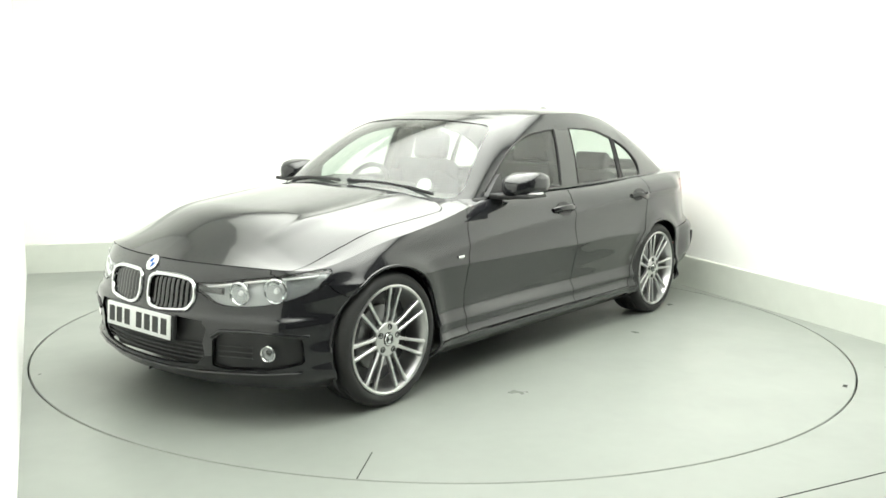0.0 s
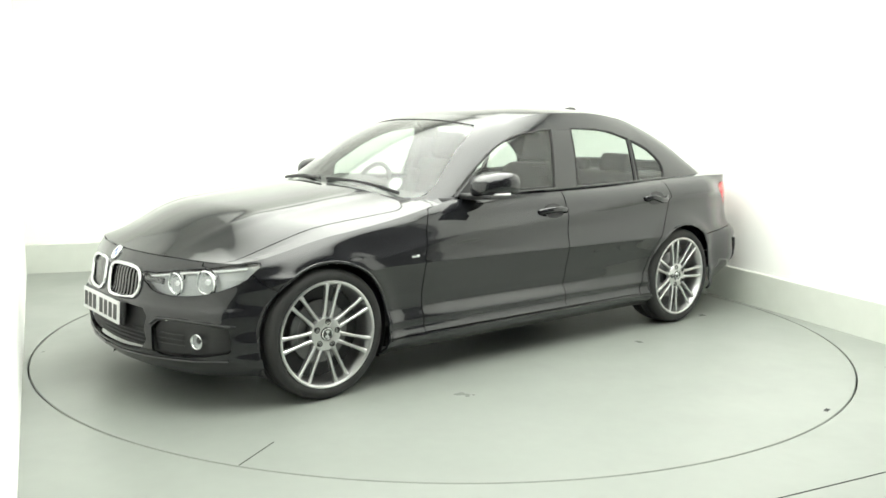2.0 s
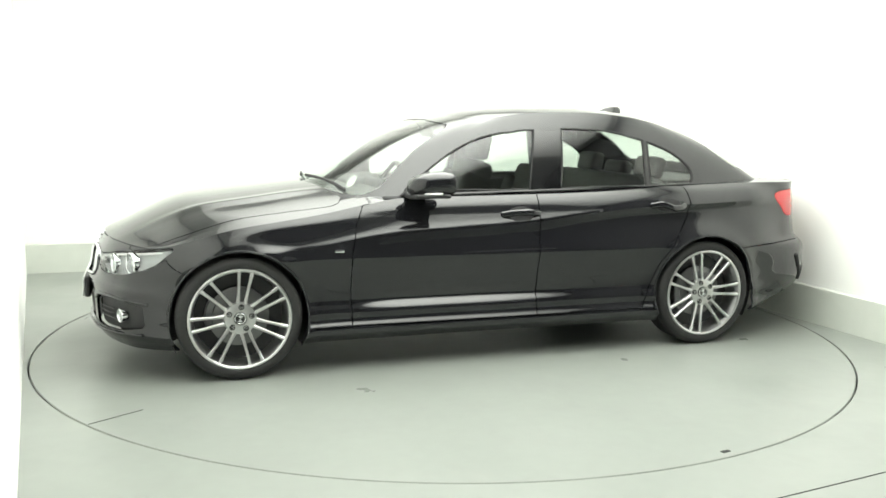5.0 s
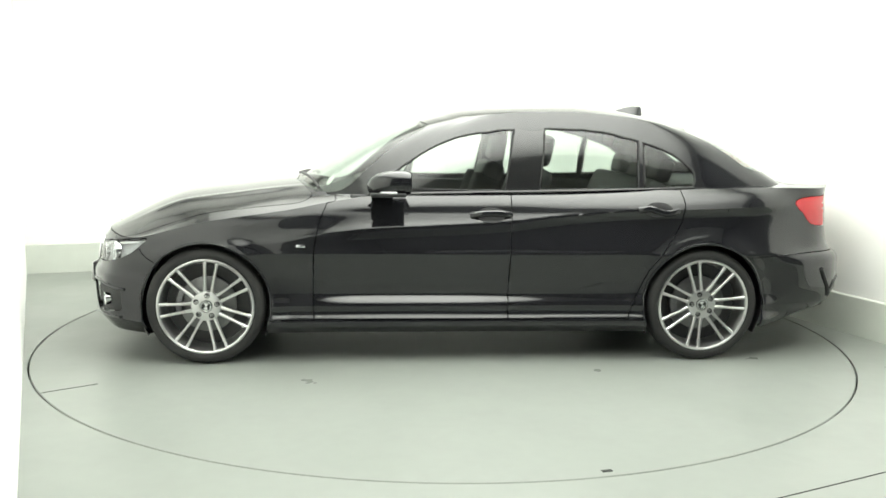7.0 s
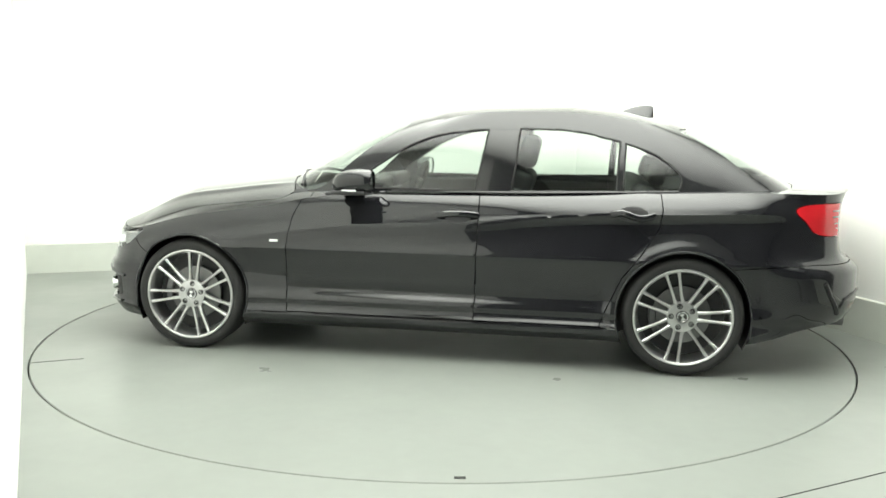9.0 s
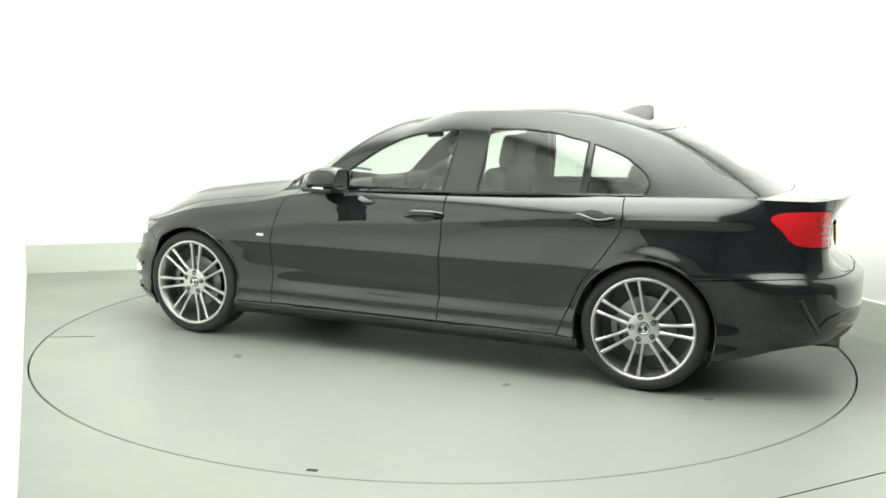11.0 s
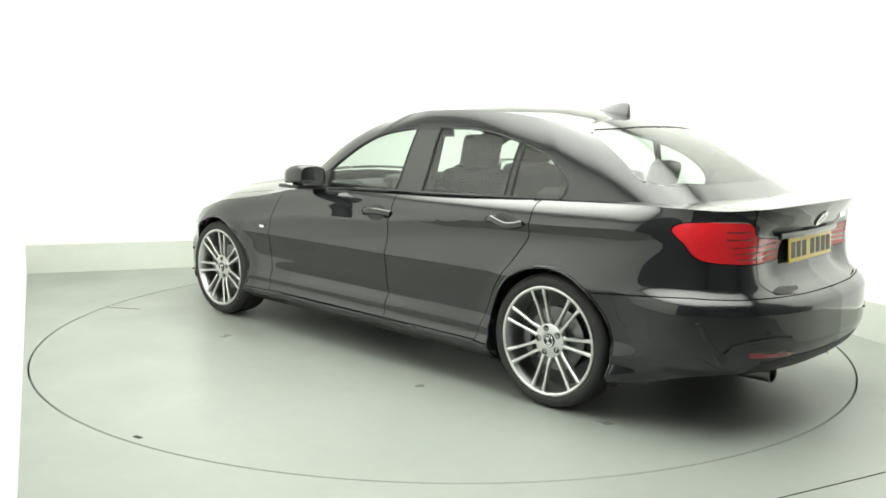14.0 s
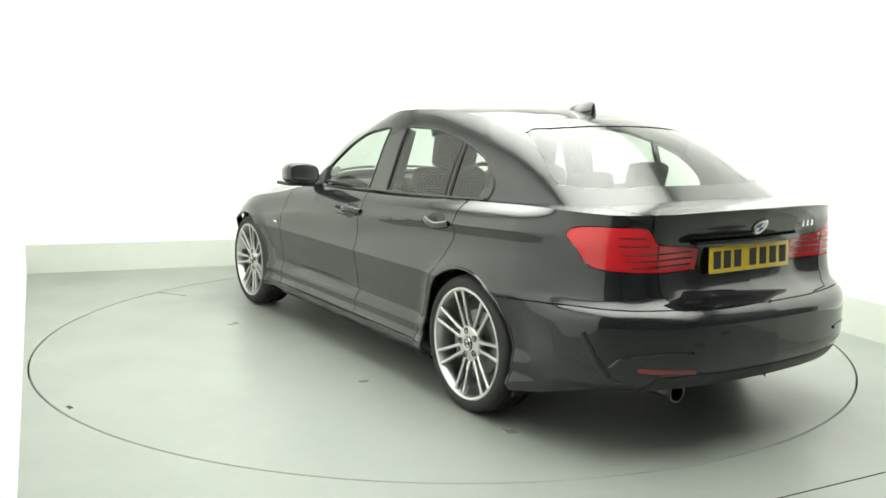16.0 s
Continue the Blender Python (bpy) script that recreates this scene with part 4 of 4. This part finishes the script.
def roundel(p, n, r, parent):
    """A plain round enamel badge of four quarters in a silver ring."""
    m = Matrix.Translation(p) @ n.to_track_quat("Y", "Z").to_matrix().to_4x4()
    bm = bmesh.new()
    add_lathe(bm, [(r, 0), (r, .004), (r * .94, .006), (r * .66, .0055), (r * .62, .004)], 40, m)
    badge = part("badge", bm, CHROME, parent, "round silver-ringed badge")
    bm = bmesh.new()
    add_lathe(bm, [(.0001, .0045), (r * .64, .0045)], 40, m)
    part("badge_face", bm, WHITEENAMEL, badge)
    bm = bmesh.new()
    for a in (0, 180):
        pts = [(0, 0)] + [(r * .62 * math.cos(radians(a + q)), r * .62 * math.sin(radians(a + q))) for q in range(0, 91, 10)]
        bm.faces.new([bm.verts.new(m @ Vector((x, .0052, z))) for x, z in pts])
    part("badge_quarter", bm, BLUE, badge)
    return badge


p, n = low_at(.003, .676, .001)
roundel(Vector((p.x, 0, p.z)), Vector((n.x, 0, n.z)).normalized(), .040, car)


def plate(p, n, w, h, material, label, parent):
    """A number plate with plain bars in place of its characters."""
    m = Matrix.Translation(p) @ n.to_track_quat("Y", "Z").to_matrix().to_4x4()
    bm = bmesh.new()
    add_box(bm, (w, .008, h), m, .003, 2)
    pl = part("number_plate", bm, material, parent, label)
    for k, x in enumerate((-.215, -.148, -.081, -.014, .085, .152, .215)):
        bm = bmesh.new()
        add_box(bm, (.046, .002, .074), m @ Matrix.Translation((x * w / .52, .0048, 0)), .0008, 1)
        part("bar", bm, INK, pl)
    return pl


front_n = Vector((1, 0, .06)).normalized()
bm = bmesh.new()
add_box(bm, (.03, .535, .118), Matrix.Translation((2.170, 0, .419)), .012, 3)
part("plate_holder", bm, TRIM, car, "black number plate plinth")
plate(Vector((2.191, 0, .42)), front_n, .52, .112, PLATEWHITE, "white front number plate with dark bars", car)

# cross bars of the lower intake, fog lamps, splitter
for z in np.linspace(.272, .352, 5):
    bm = bmesh.new()
    pts = [low_at(s_yf(y), z, -.022)[0] for y in np.linspace(0.0, .40, 12)]
    pts = [Vector((q.x, -q.y, q.z)) for q in pts[:0:-1]] + pts
    add_tube(bm, pts, .0045, 5, False, 1.0)
    part("intake_bar", bm, TRIM, car)
for sgn in (1, -1):
    p, n = low_at(s_yf(.695), .338, -.012)
    m = Matrix.Translation((p.x, sgn * p.y, p.z)) @ Vector((n.x + .5, sgn * n.y, n.z)).normalized().to_track_quat("Y", "Z").to_matrix().to_4x4()
    bm = bmesh.new()
    add_lathe(bm, [(.037, -.02), (.037, .008), (.034, .011), (.031, .008), (.029, -.004)], 36, m)
    fog = part("fog_lamp", bm, CHROME, car, "small round front fog lamp in a chrome ring")
    bm = bmesh.new()
    add_lathe(bm, [(.0001, -.02), (.016, -.016), (.030, -.002)], 32, m)
    part("bowl", bm, REFLECTOR, fog)
    bm = bmesh.new()
    add_lathe(bm, [(.0001, .009), (.016, .007), (.030, .003)], 32, m)
    part("lens", bm, LAMPCLEAR, fog, "clear glass lens")
    for z in (.31, .335, .36):
        bm = bmesh.new()
        pts = [low_at(s_yf(y), z, -.016)[0] for y in np.linspace(.48, .63, 7)]
        add_tube(bm, [Vector((q.x, sgn * q.y, q.z)) for q in pts], .004, 5)
        part("vent_bar", bm, TRIM, car)
    # two round lamps and a bright eyebrow strip inside each headlight
    hl = lens[0] if sgn > 0 else lens[1]
    for y, z, r in ((.56, .592, .046), (.715, .612, .050)):
        p, n = low_at(s_yf(y), z, -.026)
        m = Matrix.Translation((p.x, sgn * p.y, p.z)) @ Vector((n.x + .6, sgn * n.y, 0)).normalized().to_track_quat("Y", "Z").to_matrix().to_4x4()
        bm = bmesh.new()
        add_lathe(bm, [(r + .008, -.02), (r + .008, .008), (r + .002, .012), (r - .003, .008), (r - .006, -.004), (r * .55, -.014), (.0001, -.018)], 32, m)
        part("reflector_bowl", bm, CHROME, hl, "round chrome lamp bowl")
        bm = bmesh.new()
        add_lathe(bm, [(.0001, .004), (r * .22, .002), (r * .32, -.006), (r * .32, -.018)], 20, m)
        part("bulb", bm, WHITEENAMEL, hl)
    bm = bmesh.new()
    pts = [low_at(s, z, -.014)[0] for s, z in [(s_yf(y), zz) for y, zz in ((.40, .612), (.5, .630), (.6, .645), (.7, .657))] + [(s_x(1.87), .668), (s_x(1.80), .676)]]
    add_tube(bm, [Vector((q.x, sgn * q.y, q.z)) for q in pts], .006, 6)
    part("light_strip", bm, WHITEENAMEL, hl, "white strip along the top of the headlight")
    bm = bmesh.new()
    pts = [low_at(s_yf(y), z, -.02)[0] for y, z in ((.36, .602), (.40, .600), (.44, .598), (.48, .596))]
    add_tube(bm, [Vector((q.x, sgn * q.y, q.z)) for q in pts], .016, 8)
    part("lamp_inner_trim", bm, GLOSSBLACK, hl)
    # blade that frames the side vent
    bm = bmesh.new()
    pts = [low_at(s_yf(y), z, .001)[0] for y, z in ((.455, .40), (.50, .430), (.62, .436), (.74, .427), (.815, .408))]
    add_tube(bm, [Vector((q.x, sgn * q.y, q.z)) for q in pts], .009, 8, False, 1.0)
    pts = [low_at(s_yf(y), z, .004)[0] for y, z in ((.0, .222), (.2, .224), (.4, .232), (.55, .24), (.68, .245), (.80, .25))]
    add_tube(bm, [Vector((q.x, sgn * q.y, q.z)) for q in pts], .010, 8, False, .8)
    part("bumper_blade", bm, PAINT, DOORS["front_bumper"][0])
    # side badge on the wing
    p, n = low_at(s_x(.885), .664, .003)
    bm = bmesh.new()
    add_box(bm, (.05, .005, .016), Matrix.Translation((p.x, sgn * p.y, p.z)) @ Matrix.Rotation(radians(sgn * 1), 4, "Z"), .002)
    part("side_badge", bm, CHROME, DOORS["wing"][0 if sgn > 0 else 1], "small silver side badge")
    # door handles, each over a flat dark patch painted for its recess's shade
    for (xa, xb, z), key in (((-.055, -.285, .832), "front_door"), ((-1.005, -1.235, .868), "rear_door")):
        door = DOORS[key][0 if sgn > 0 else 1]
        xs = np.linspace(xa, xb, 9)
        offs = [.002, .018, .030, .034, .035, .034, .030, .020, .003]
        bm = bmesh.new()
        pts = [low_at(s_x(x), z + .004 * k / 8, o)[0] for k, (x, o) in enumerate(zip(xs, offs))]
        add_tube(bm, [Vector((q.x, sgn * q.y, q.z)) for q in pts], .010, 8, False, 1.8)
        part("door_handle", bm, PAINT, door, "black door handle bar")
        bm = bmesh.new()
        xm, half = (xa + xb) / 2, abs(xa - xb) / 2 - .03
        c, cn = low_at(s_x(xm), z + .002, .0015)
        top_v = [low_at(s_x(xm + half * .95 * math.cos(a)), z + .004 + .042 * math.sin(a), .0018)[0] for a in np.linspace(0, 2 * np.pi, 28, endpoint=False)]
        cv = bm.verts.new((c.x, sgn * c.y, c.z))
        vsx = [bm.verts.new((q.x, sgn * q.y, q.z)) for q in top_v]
        for k in range(28):
            bm.faces.new((cv, vsx[k], vsx[(k + 1) % 28]))
        part("handle_recess_shade", bm, TRIM, door, "flat dark patch for the shade in the handle's recess")
    # door mirror
    door = DOORS["front_door"][0 if sgn > 0 else 1]
    bm = bmesh.new()
    rows = []
    prof = [(.522, .02, .018, .993), (.506, .055, .041, .999), (.472, .088, .056, 1.010), (.415, .102, .064, 1.018), (.348, .106, .066, 1.020), (.305, .104, .064, 1.018), (.295, .098, .058, 1.017)]
    for x, hy, hz, zc in prof:
        row = []
        for k in range(24):
            a = 2 * math.pi * k / 24
            ca, sa = math.cos(a), math.sin(a)
            q = (abs(ca) ** 3.2 + abs(sa) ** 3.2) ** (-1 / 3.2)
            yy = .925 + hy * q * ca
            row.append(bm.verts.new((x - .10 * (yy - .925), sgn * yy, zc + hz * q * sa + .05 * (yy - .925))))
        rows.append(row)
    for a, b in zip(rows, rows[1:]):
        for k in range(24):
            bm.faces.new((a[k], a[(k + 1) % 24], b[(k + 1) % 24], b[k]))
    bm.faces.new(rows[0])
    mirror = part("door_mirror", bm, PAINT, door, "glossy black door mirror")
    bm = bmesh.new()
    bm.faces.new([bm.verts.new((v[0] + .004, v[1], v[2])) for v in [(x - .10 * (yy - .925), sgn * yy, zz) for x, yy, zz in [(.298, .925 + .094 * c * (abs(c) ** 3.2 + abs(s) ** 3.2) ** (-1 / 3.2), 1.017 + .054 * s * (abs(c) ** 3.2 + abs(s) ** 3.2) ** (-1 / 3.2) + .05 * .094 * c) for c, s in [(math.cos(a), math.sin(a)) for a in np.linspace(0, 2 * np.pi, 28, endpoint=False)]]]])
    part("mirror_glass", bm, CHROME, mirror, "mirror glass")
    bm = bmesh.new()
    add_box(bm, (.19, .205, .022), Matrix.Translation((.410, sgn * .925, .953)) @ Matrix.Rotation(radians(sgn * 3), 4, "X"), .009, 3)
    add_box(bm, (.12, .16, .03), Matrix.Translation((.44, sgn * .82, .948)), .012, 3)
    part("mirror_foot", bm, TRIM, mirror, "matt black mirror foot")
    bm = bmesh.new()
    add_tube(bm, [(.508, sgn * .905, .968), (.480, sgn * .965, .968), (.430, sgn * 1.015, .970), (.365, sgn * 1.032, .972)], .0065, 8)
    part("indicator_strip", bm, WHITEENAMEL, mirror, "pale indicator strip along the mirror")
    bm = bmesh.new()
    tri = [(.52, .945), (.40, 1.035), (.36, 1.06), (.355, .955)]
    outer_v = [bm.verts.new((x, sgn * (.775 - (z - .95) * .35), z)) for x, z in tri]
    inner_v = [bm.verts.new((x, sgn * (.745 - (z - .95) * .35), z)) for x, z in tri]
    bm.faces.new(outer_v), bm.faces.new(inner_v[::-1])
    for k in range(4):
        bm.faces.new((outer_v[k], outer_v[(k + 1) % 4], inner_v[(k + 1) % 4], inner_v[k]))
    part("mirror_triangle", bm, TRIM, mirror)
    # waist strip under the windows
    bm = bmesh.new()
    pts = [(x, sgn * (float(np.interp(-x, -GB[:, 0], GB[:, 1])) + .012), float(z_side(x)) + .006) for x in np.linspace(.50, -1.36, 40)]
    add_tube(bm, pts, .007, 6, False, 1.3)
    part("waist_strip", bm, GLOSSBLACK, car, "black strip under the side windows")

# wipers
for y0, y1, xa, xb in ((.10, .62, .93, .80), (-.50, .06, .86, .95)):
    bm = bmesh.new()
    pts = []
    for k in range(9):
        f = k / 8
        y = y0 + (y1 - y0) * f
        x = xa + (xb - xa) * f
        pts.append((x, y, float(deck_z(x, y)) + .020))
    add_tube(bm, pts, .008, 6, False, 1.2)
    part("wiper", bm, TRIM, car, "black windscreen wiper")
bm = bmesh.new()
add_lathe(bm, [(.0001, 0), (.040, 0), (.040, .002), (.0001, .002)], 32, Matrix.Translation((.735, .50, 1.005)) @ Vector((.75, .25, .55)).normalized().to_track_quat("Y", "Z").to_matrix().to_4x4())
part("paper_disc", bm, PAPER, car, "small round paper disc inside the windscreen")

# ---- the car: rear ----
bm = bmesh.new()
rows = []
for x, w, h in ((-1.06, .002, .0), (-1.10, .022, .026), (-1.15, .032, .050), (-1.20, .036, .068), (-1.245, .032, .078), (-1.262, .022, .074), (-1.268, .016, .0)):
    z = float(roof_mid(min(x, -1.0))) - .006
    rows.append([bm.verts.new(q) for q in ((x, -w, z - .006), (x, -w * .45, z + h * .8), (x, 0, z + h), (x, w * .45, z + h * .8), (x, w, z - .006))])
for a, b in zip(rows, rows[1:]):
    for k in range(4):
        bm.faces.new((a[k], a[k + 1], b[k + 1], b[k]))
part("antenna_fin", bm, PAINT, car, "black shark fin roof aerial")
boot = DOORS["boot_lid"][0]
p, n = low_at(s_yr(0.0) - .01, .93, .001)
roundel(Vector((p.x, 0, p.z)), Vector((n.x, 0, n.z)).normalized(), .041, boot)
p, n = low_at(s_yr(0.0) - .01, .796, .006)
plate(Vector((p.x - .006, 0, .796)), Vector((-1, 0, .06)).normalized(), .52, .112, PLATEYELLOW, "yellow rear number plate with dark bars", boot)
bm = bmesh.new()
pts = [low_at(s_yr(y), .872, .012)[0] for y in np.linspace(.36, .02, 8)]
pts = pts + [Vector((q.x, -q.y, q.z)) for q in pts[::-1]]
add_tube(bm, pts, .010, 6, False, 1.4)
part("boot_handle", bm, GLOSSBLACK, boot, "black grip strip above the number plate")
bm = bmesh.new()
rows = []
for y in np.linspace(-.56, .56, 25):
    xr = float(np.interp(-abs(y), -RING[KR:, 1], RING[KR:, 0]))
    z = float(deck_z(xr, y))
    e = 1 - (abs(y) / .56) ** 4
    rows.append([bm.verts.new((xr + dx * (.3 + .7 * e), y, z - .002 + dz * e)) for dx, dz in ((.07, .0), (.03, .003), (-.002, .006), (-.008, .003), (-.004, -.008))])
for a, b in zip(rows, rows[1:]):
    for k in range(4):
        bm.faces.new((a[k], a[k + 1], b[k + 1], b[k]))
part("spoiler_lip", bm, PAINT, boot, "black lip along the boot edge")
for y in (-.32, -.36, -.40):
    bm = bmesh.new()
    q, nq = low_at(s_yr(-y), .925, .002)
    add_box(bm, (.004, .028, .026), Matrix.Translation((q.x, y, q.z)), .001)
    part("model_badge", bm, CHROME, boot, "small silver model badge")
bm = bmesh.new()
add_lathe(bm, [(.040, -.22), (.040, -.004), (.042, .0), (.040, .003), (.036, .0), (.035, -.2)], 32, Matrix.Translation((-2.325, .465, .278)) @ Matrix.Rotation(radians(90), 4, "Z"))
part("exhaust_tip", bm, STEEL, car, "round steel exhaust tip")
bm = bmesh.new()
add_lathe(bm, [(.0001, -.19), (.036, -.18)], 24, Matrix.Translation((-2.325, .465, .278)) @ Matrix.Rotation(radians(90), 4, "Z"))
part("exhaust_bore", bm, PIT, car)
for sgn in (1, -1):
    bm = bmesh.new()
    pts = [low_at(s, z, .002)[0] for s, z in [(s_yr(.46), .455), (s_yr(.56), .462), (s_yr(.66), .455), (s_yr(.73), .435), (s_yr(.755), .40)]]
    add_tube(bm, [Vector((q.x, sgn * q.y, q.z)) for q in pts], .007, 6, False)
    part("bumper_crease", bm, PAINT, DOORS["rear_bumper"][0])
    bm = bmesh.new()
    pts = [low_at(s_yr(y), z, .002)[0] for y, z in ((.815, .53), (.80, .47), (.775, .40), (.755, .36))]
    add_tube(bm, [Vector((q.x, sgn * q.y, q.z)) for q in pts], .012, 6, False, 1.0)
    part("bumper_vent", bm, TRIM, DOORS["rear_bumper"][0], "dark slit at the bumper corner")

# ---- the car: cabin ----


def soft_block(bm, size, m, bevel):
    add_box(bm, size, m, bevel, 4)


def seat(x, y):
    bm = bmesh.new()
    soft_block(bm, (.50, .50, .16), pose(x + .06, y, .50, 0, -8), .06)
    cushion = part("seat", bm, LEATHER, car, "black leather car seat")
    bm = bmesh.new()
    soft_block(bm, (.15, .47, .60), pose(x - .26, y, .80, 0, -20), .06)
    for s in (-1, 1):
        soft_block(bm, (.20, .09, .50), pose(x - .22, y + s * .20, .76, 0, -20), .04)
    part("backrest", bm, LEATHER, cushion)
    bm = bmesh.new()
    soft_block(bm, (.10, .27, .19), pose(x - .385, y, 1.185, 0, -12), .045)
    for s in (-1, 1):
        add_tube(bm, [(x - .375, y + s * .07, 1.13), (x - .35, y + s * .07, 1.03)], .007, 6)
    part("headrest", bm, LEATHER, cushion)


seat(-.15, .37)
seat(.02, -.37)
bm = bmesh.new()
soft_block(bm, (.50, 1.28, .18), pose(-.78, 0, .50, 0, -6), .06)
bench = part("rear_bench", bm, LEATHER, car, "black leather rear bench")
bm = bmesh.new()
soft_block(bm, (.16, 1.26, .55), pose(-1.10, 0, .76, 0, -24), .06)
part("backrest", bm, LEATHER, bench)
for y in (-.40, 0, .40):
    bm = bmesh.new()
    soft_block(bm, (.09, .26, .14 if y else .10), pose(-1.27, y, 1.075 if y else 1.05, 0, -14), .04)
    part("headrest", bm, LEATHER, bench)
bm = bmesh.new()
soft_block(bm, (.60, 1.20, .03), pose(-1.58, 0, .985), .012)
part("parcel_shelf", bm, DASH, car, "dark parcel shelf under the rear window")
bm = bmesh.new()
soft_block(bm, (.42, 1.38, .20), pose(.66, 0, .845), .07)
soft_block(bm, (.24, .42, .09), pose(.50, -.37, .945, 0, 8), .04)
soft_block(bm, (.10, .34, .12), pose(.47, 0, .93, 0, -12), .03)
soft_block(bm, (1.0, .22, .16), pose(.0, 0, .47), .04)
dash = part("dashboard", bm, DASH, car, "dark dashboard and centre console")
bm = bmesh.new()
m = pose(.30, -.37, .90, 0, 0, 0) @ Matrix.Rotation(radians(-24), 4, "Y")
add_tube(bm, [m @ Vector((0, .182 * math.cos(a), .182 * math.sin(a))) for a in np.linspace(0, 2 * np.pi, 40, endpoint=False)], .016, 8, True, up=(1, 0, .3))
soft_block(bm, (.06, .14, .12), m, .025)
for a in (0, 180, 270):
    add_tube(bm, [m @ Vector((0, .05 * math.cos(radians(a)), .05 * math.sin(radians(a)))), m @ Vector((0, .178 * math.cos(radians(a)), .178 * math.sin(radians(a))))], .014, 6)
add_tube(bm, [m @ Vector((0, 0, 0)), (.48, -.37, .84)], .03, 8)
part("steering_wheel", bm, LEATHER, car, "black leather steering wheel")
for sgn in (1, -1):
    for xa, xb in ((.62, -.24), (-.30, -1.12)):
        bm = bmesh.new()
        soft_block(bm, (abs(xa - xb), .05, .60), pose((xa + xb) / 2, sgn * .745, .64), .02)
        part("door_trim", bm, DASH, DOORS["front_door" if xa > 0 else "rear_door"][0 if sgn > 0 else 1], "dark inner door panel")
    bm = bmesh.new()
    soft_block(bm, (.16, .05, .36), pose(-.38, sgn * .655, 1.13, sgn * 17), .015)
    part("pillar_trim", bm, DASH, car)
    bm = bmesh.new()
    add_tube(bm, [(-.40, sgn * .63, 1.16), (-.36, sgn * .62, .9), (-.33, sgn * .63, .6)], .004, 6, False, 5.0, up=(1, 0, 0))
    part("seat_belt", bm, TRIM, car, "dark seat belt")
bm = bmesh.new()
soft_block(bm, (.03, .22, .07), pose(.13, 0, 1.285, 0, 12), .012)
add_tube(bm, [(.15, 0, 1.29), (.20, 0, 1.345)], .01, 6)
part("rear_view_mirror", bm, TRIM, car, "small interior mirror")
bm = bmesh.new()
soft_block(bm, (1.1, .98, .02), pose(-.58, 0, 1.362), .008)
part("headliner", bm, PAPER, car, "pale roof lining")


def motions():
    rows = []
    for t, a in T_ROWS:
        c, s = math.cos(radians(a)), math.sin(radians(a))
        rows.append((t, pose(c * CAR_OFF[0] - s * CAR_OFF[1], s * CAR_OFF[0] + c * CAR_OFF[1], 0, 0, 0, a)))
    walk(car, rows)
    walk(turntable, [(t, pose(0, 0, 0, 0, 0, a)) for t, a in T_ROWS])


motions()
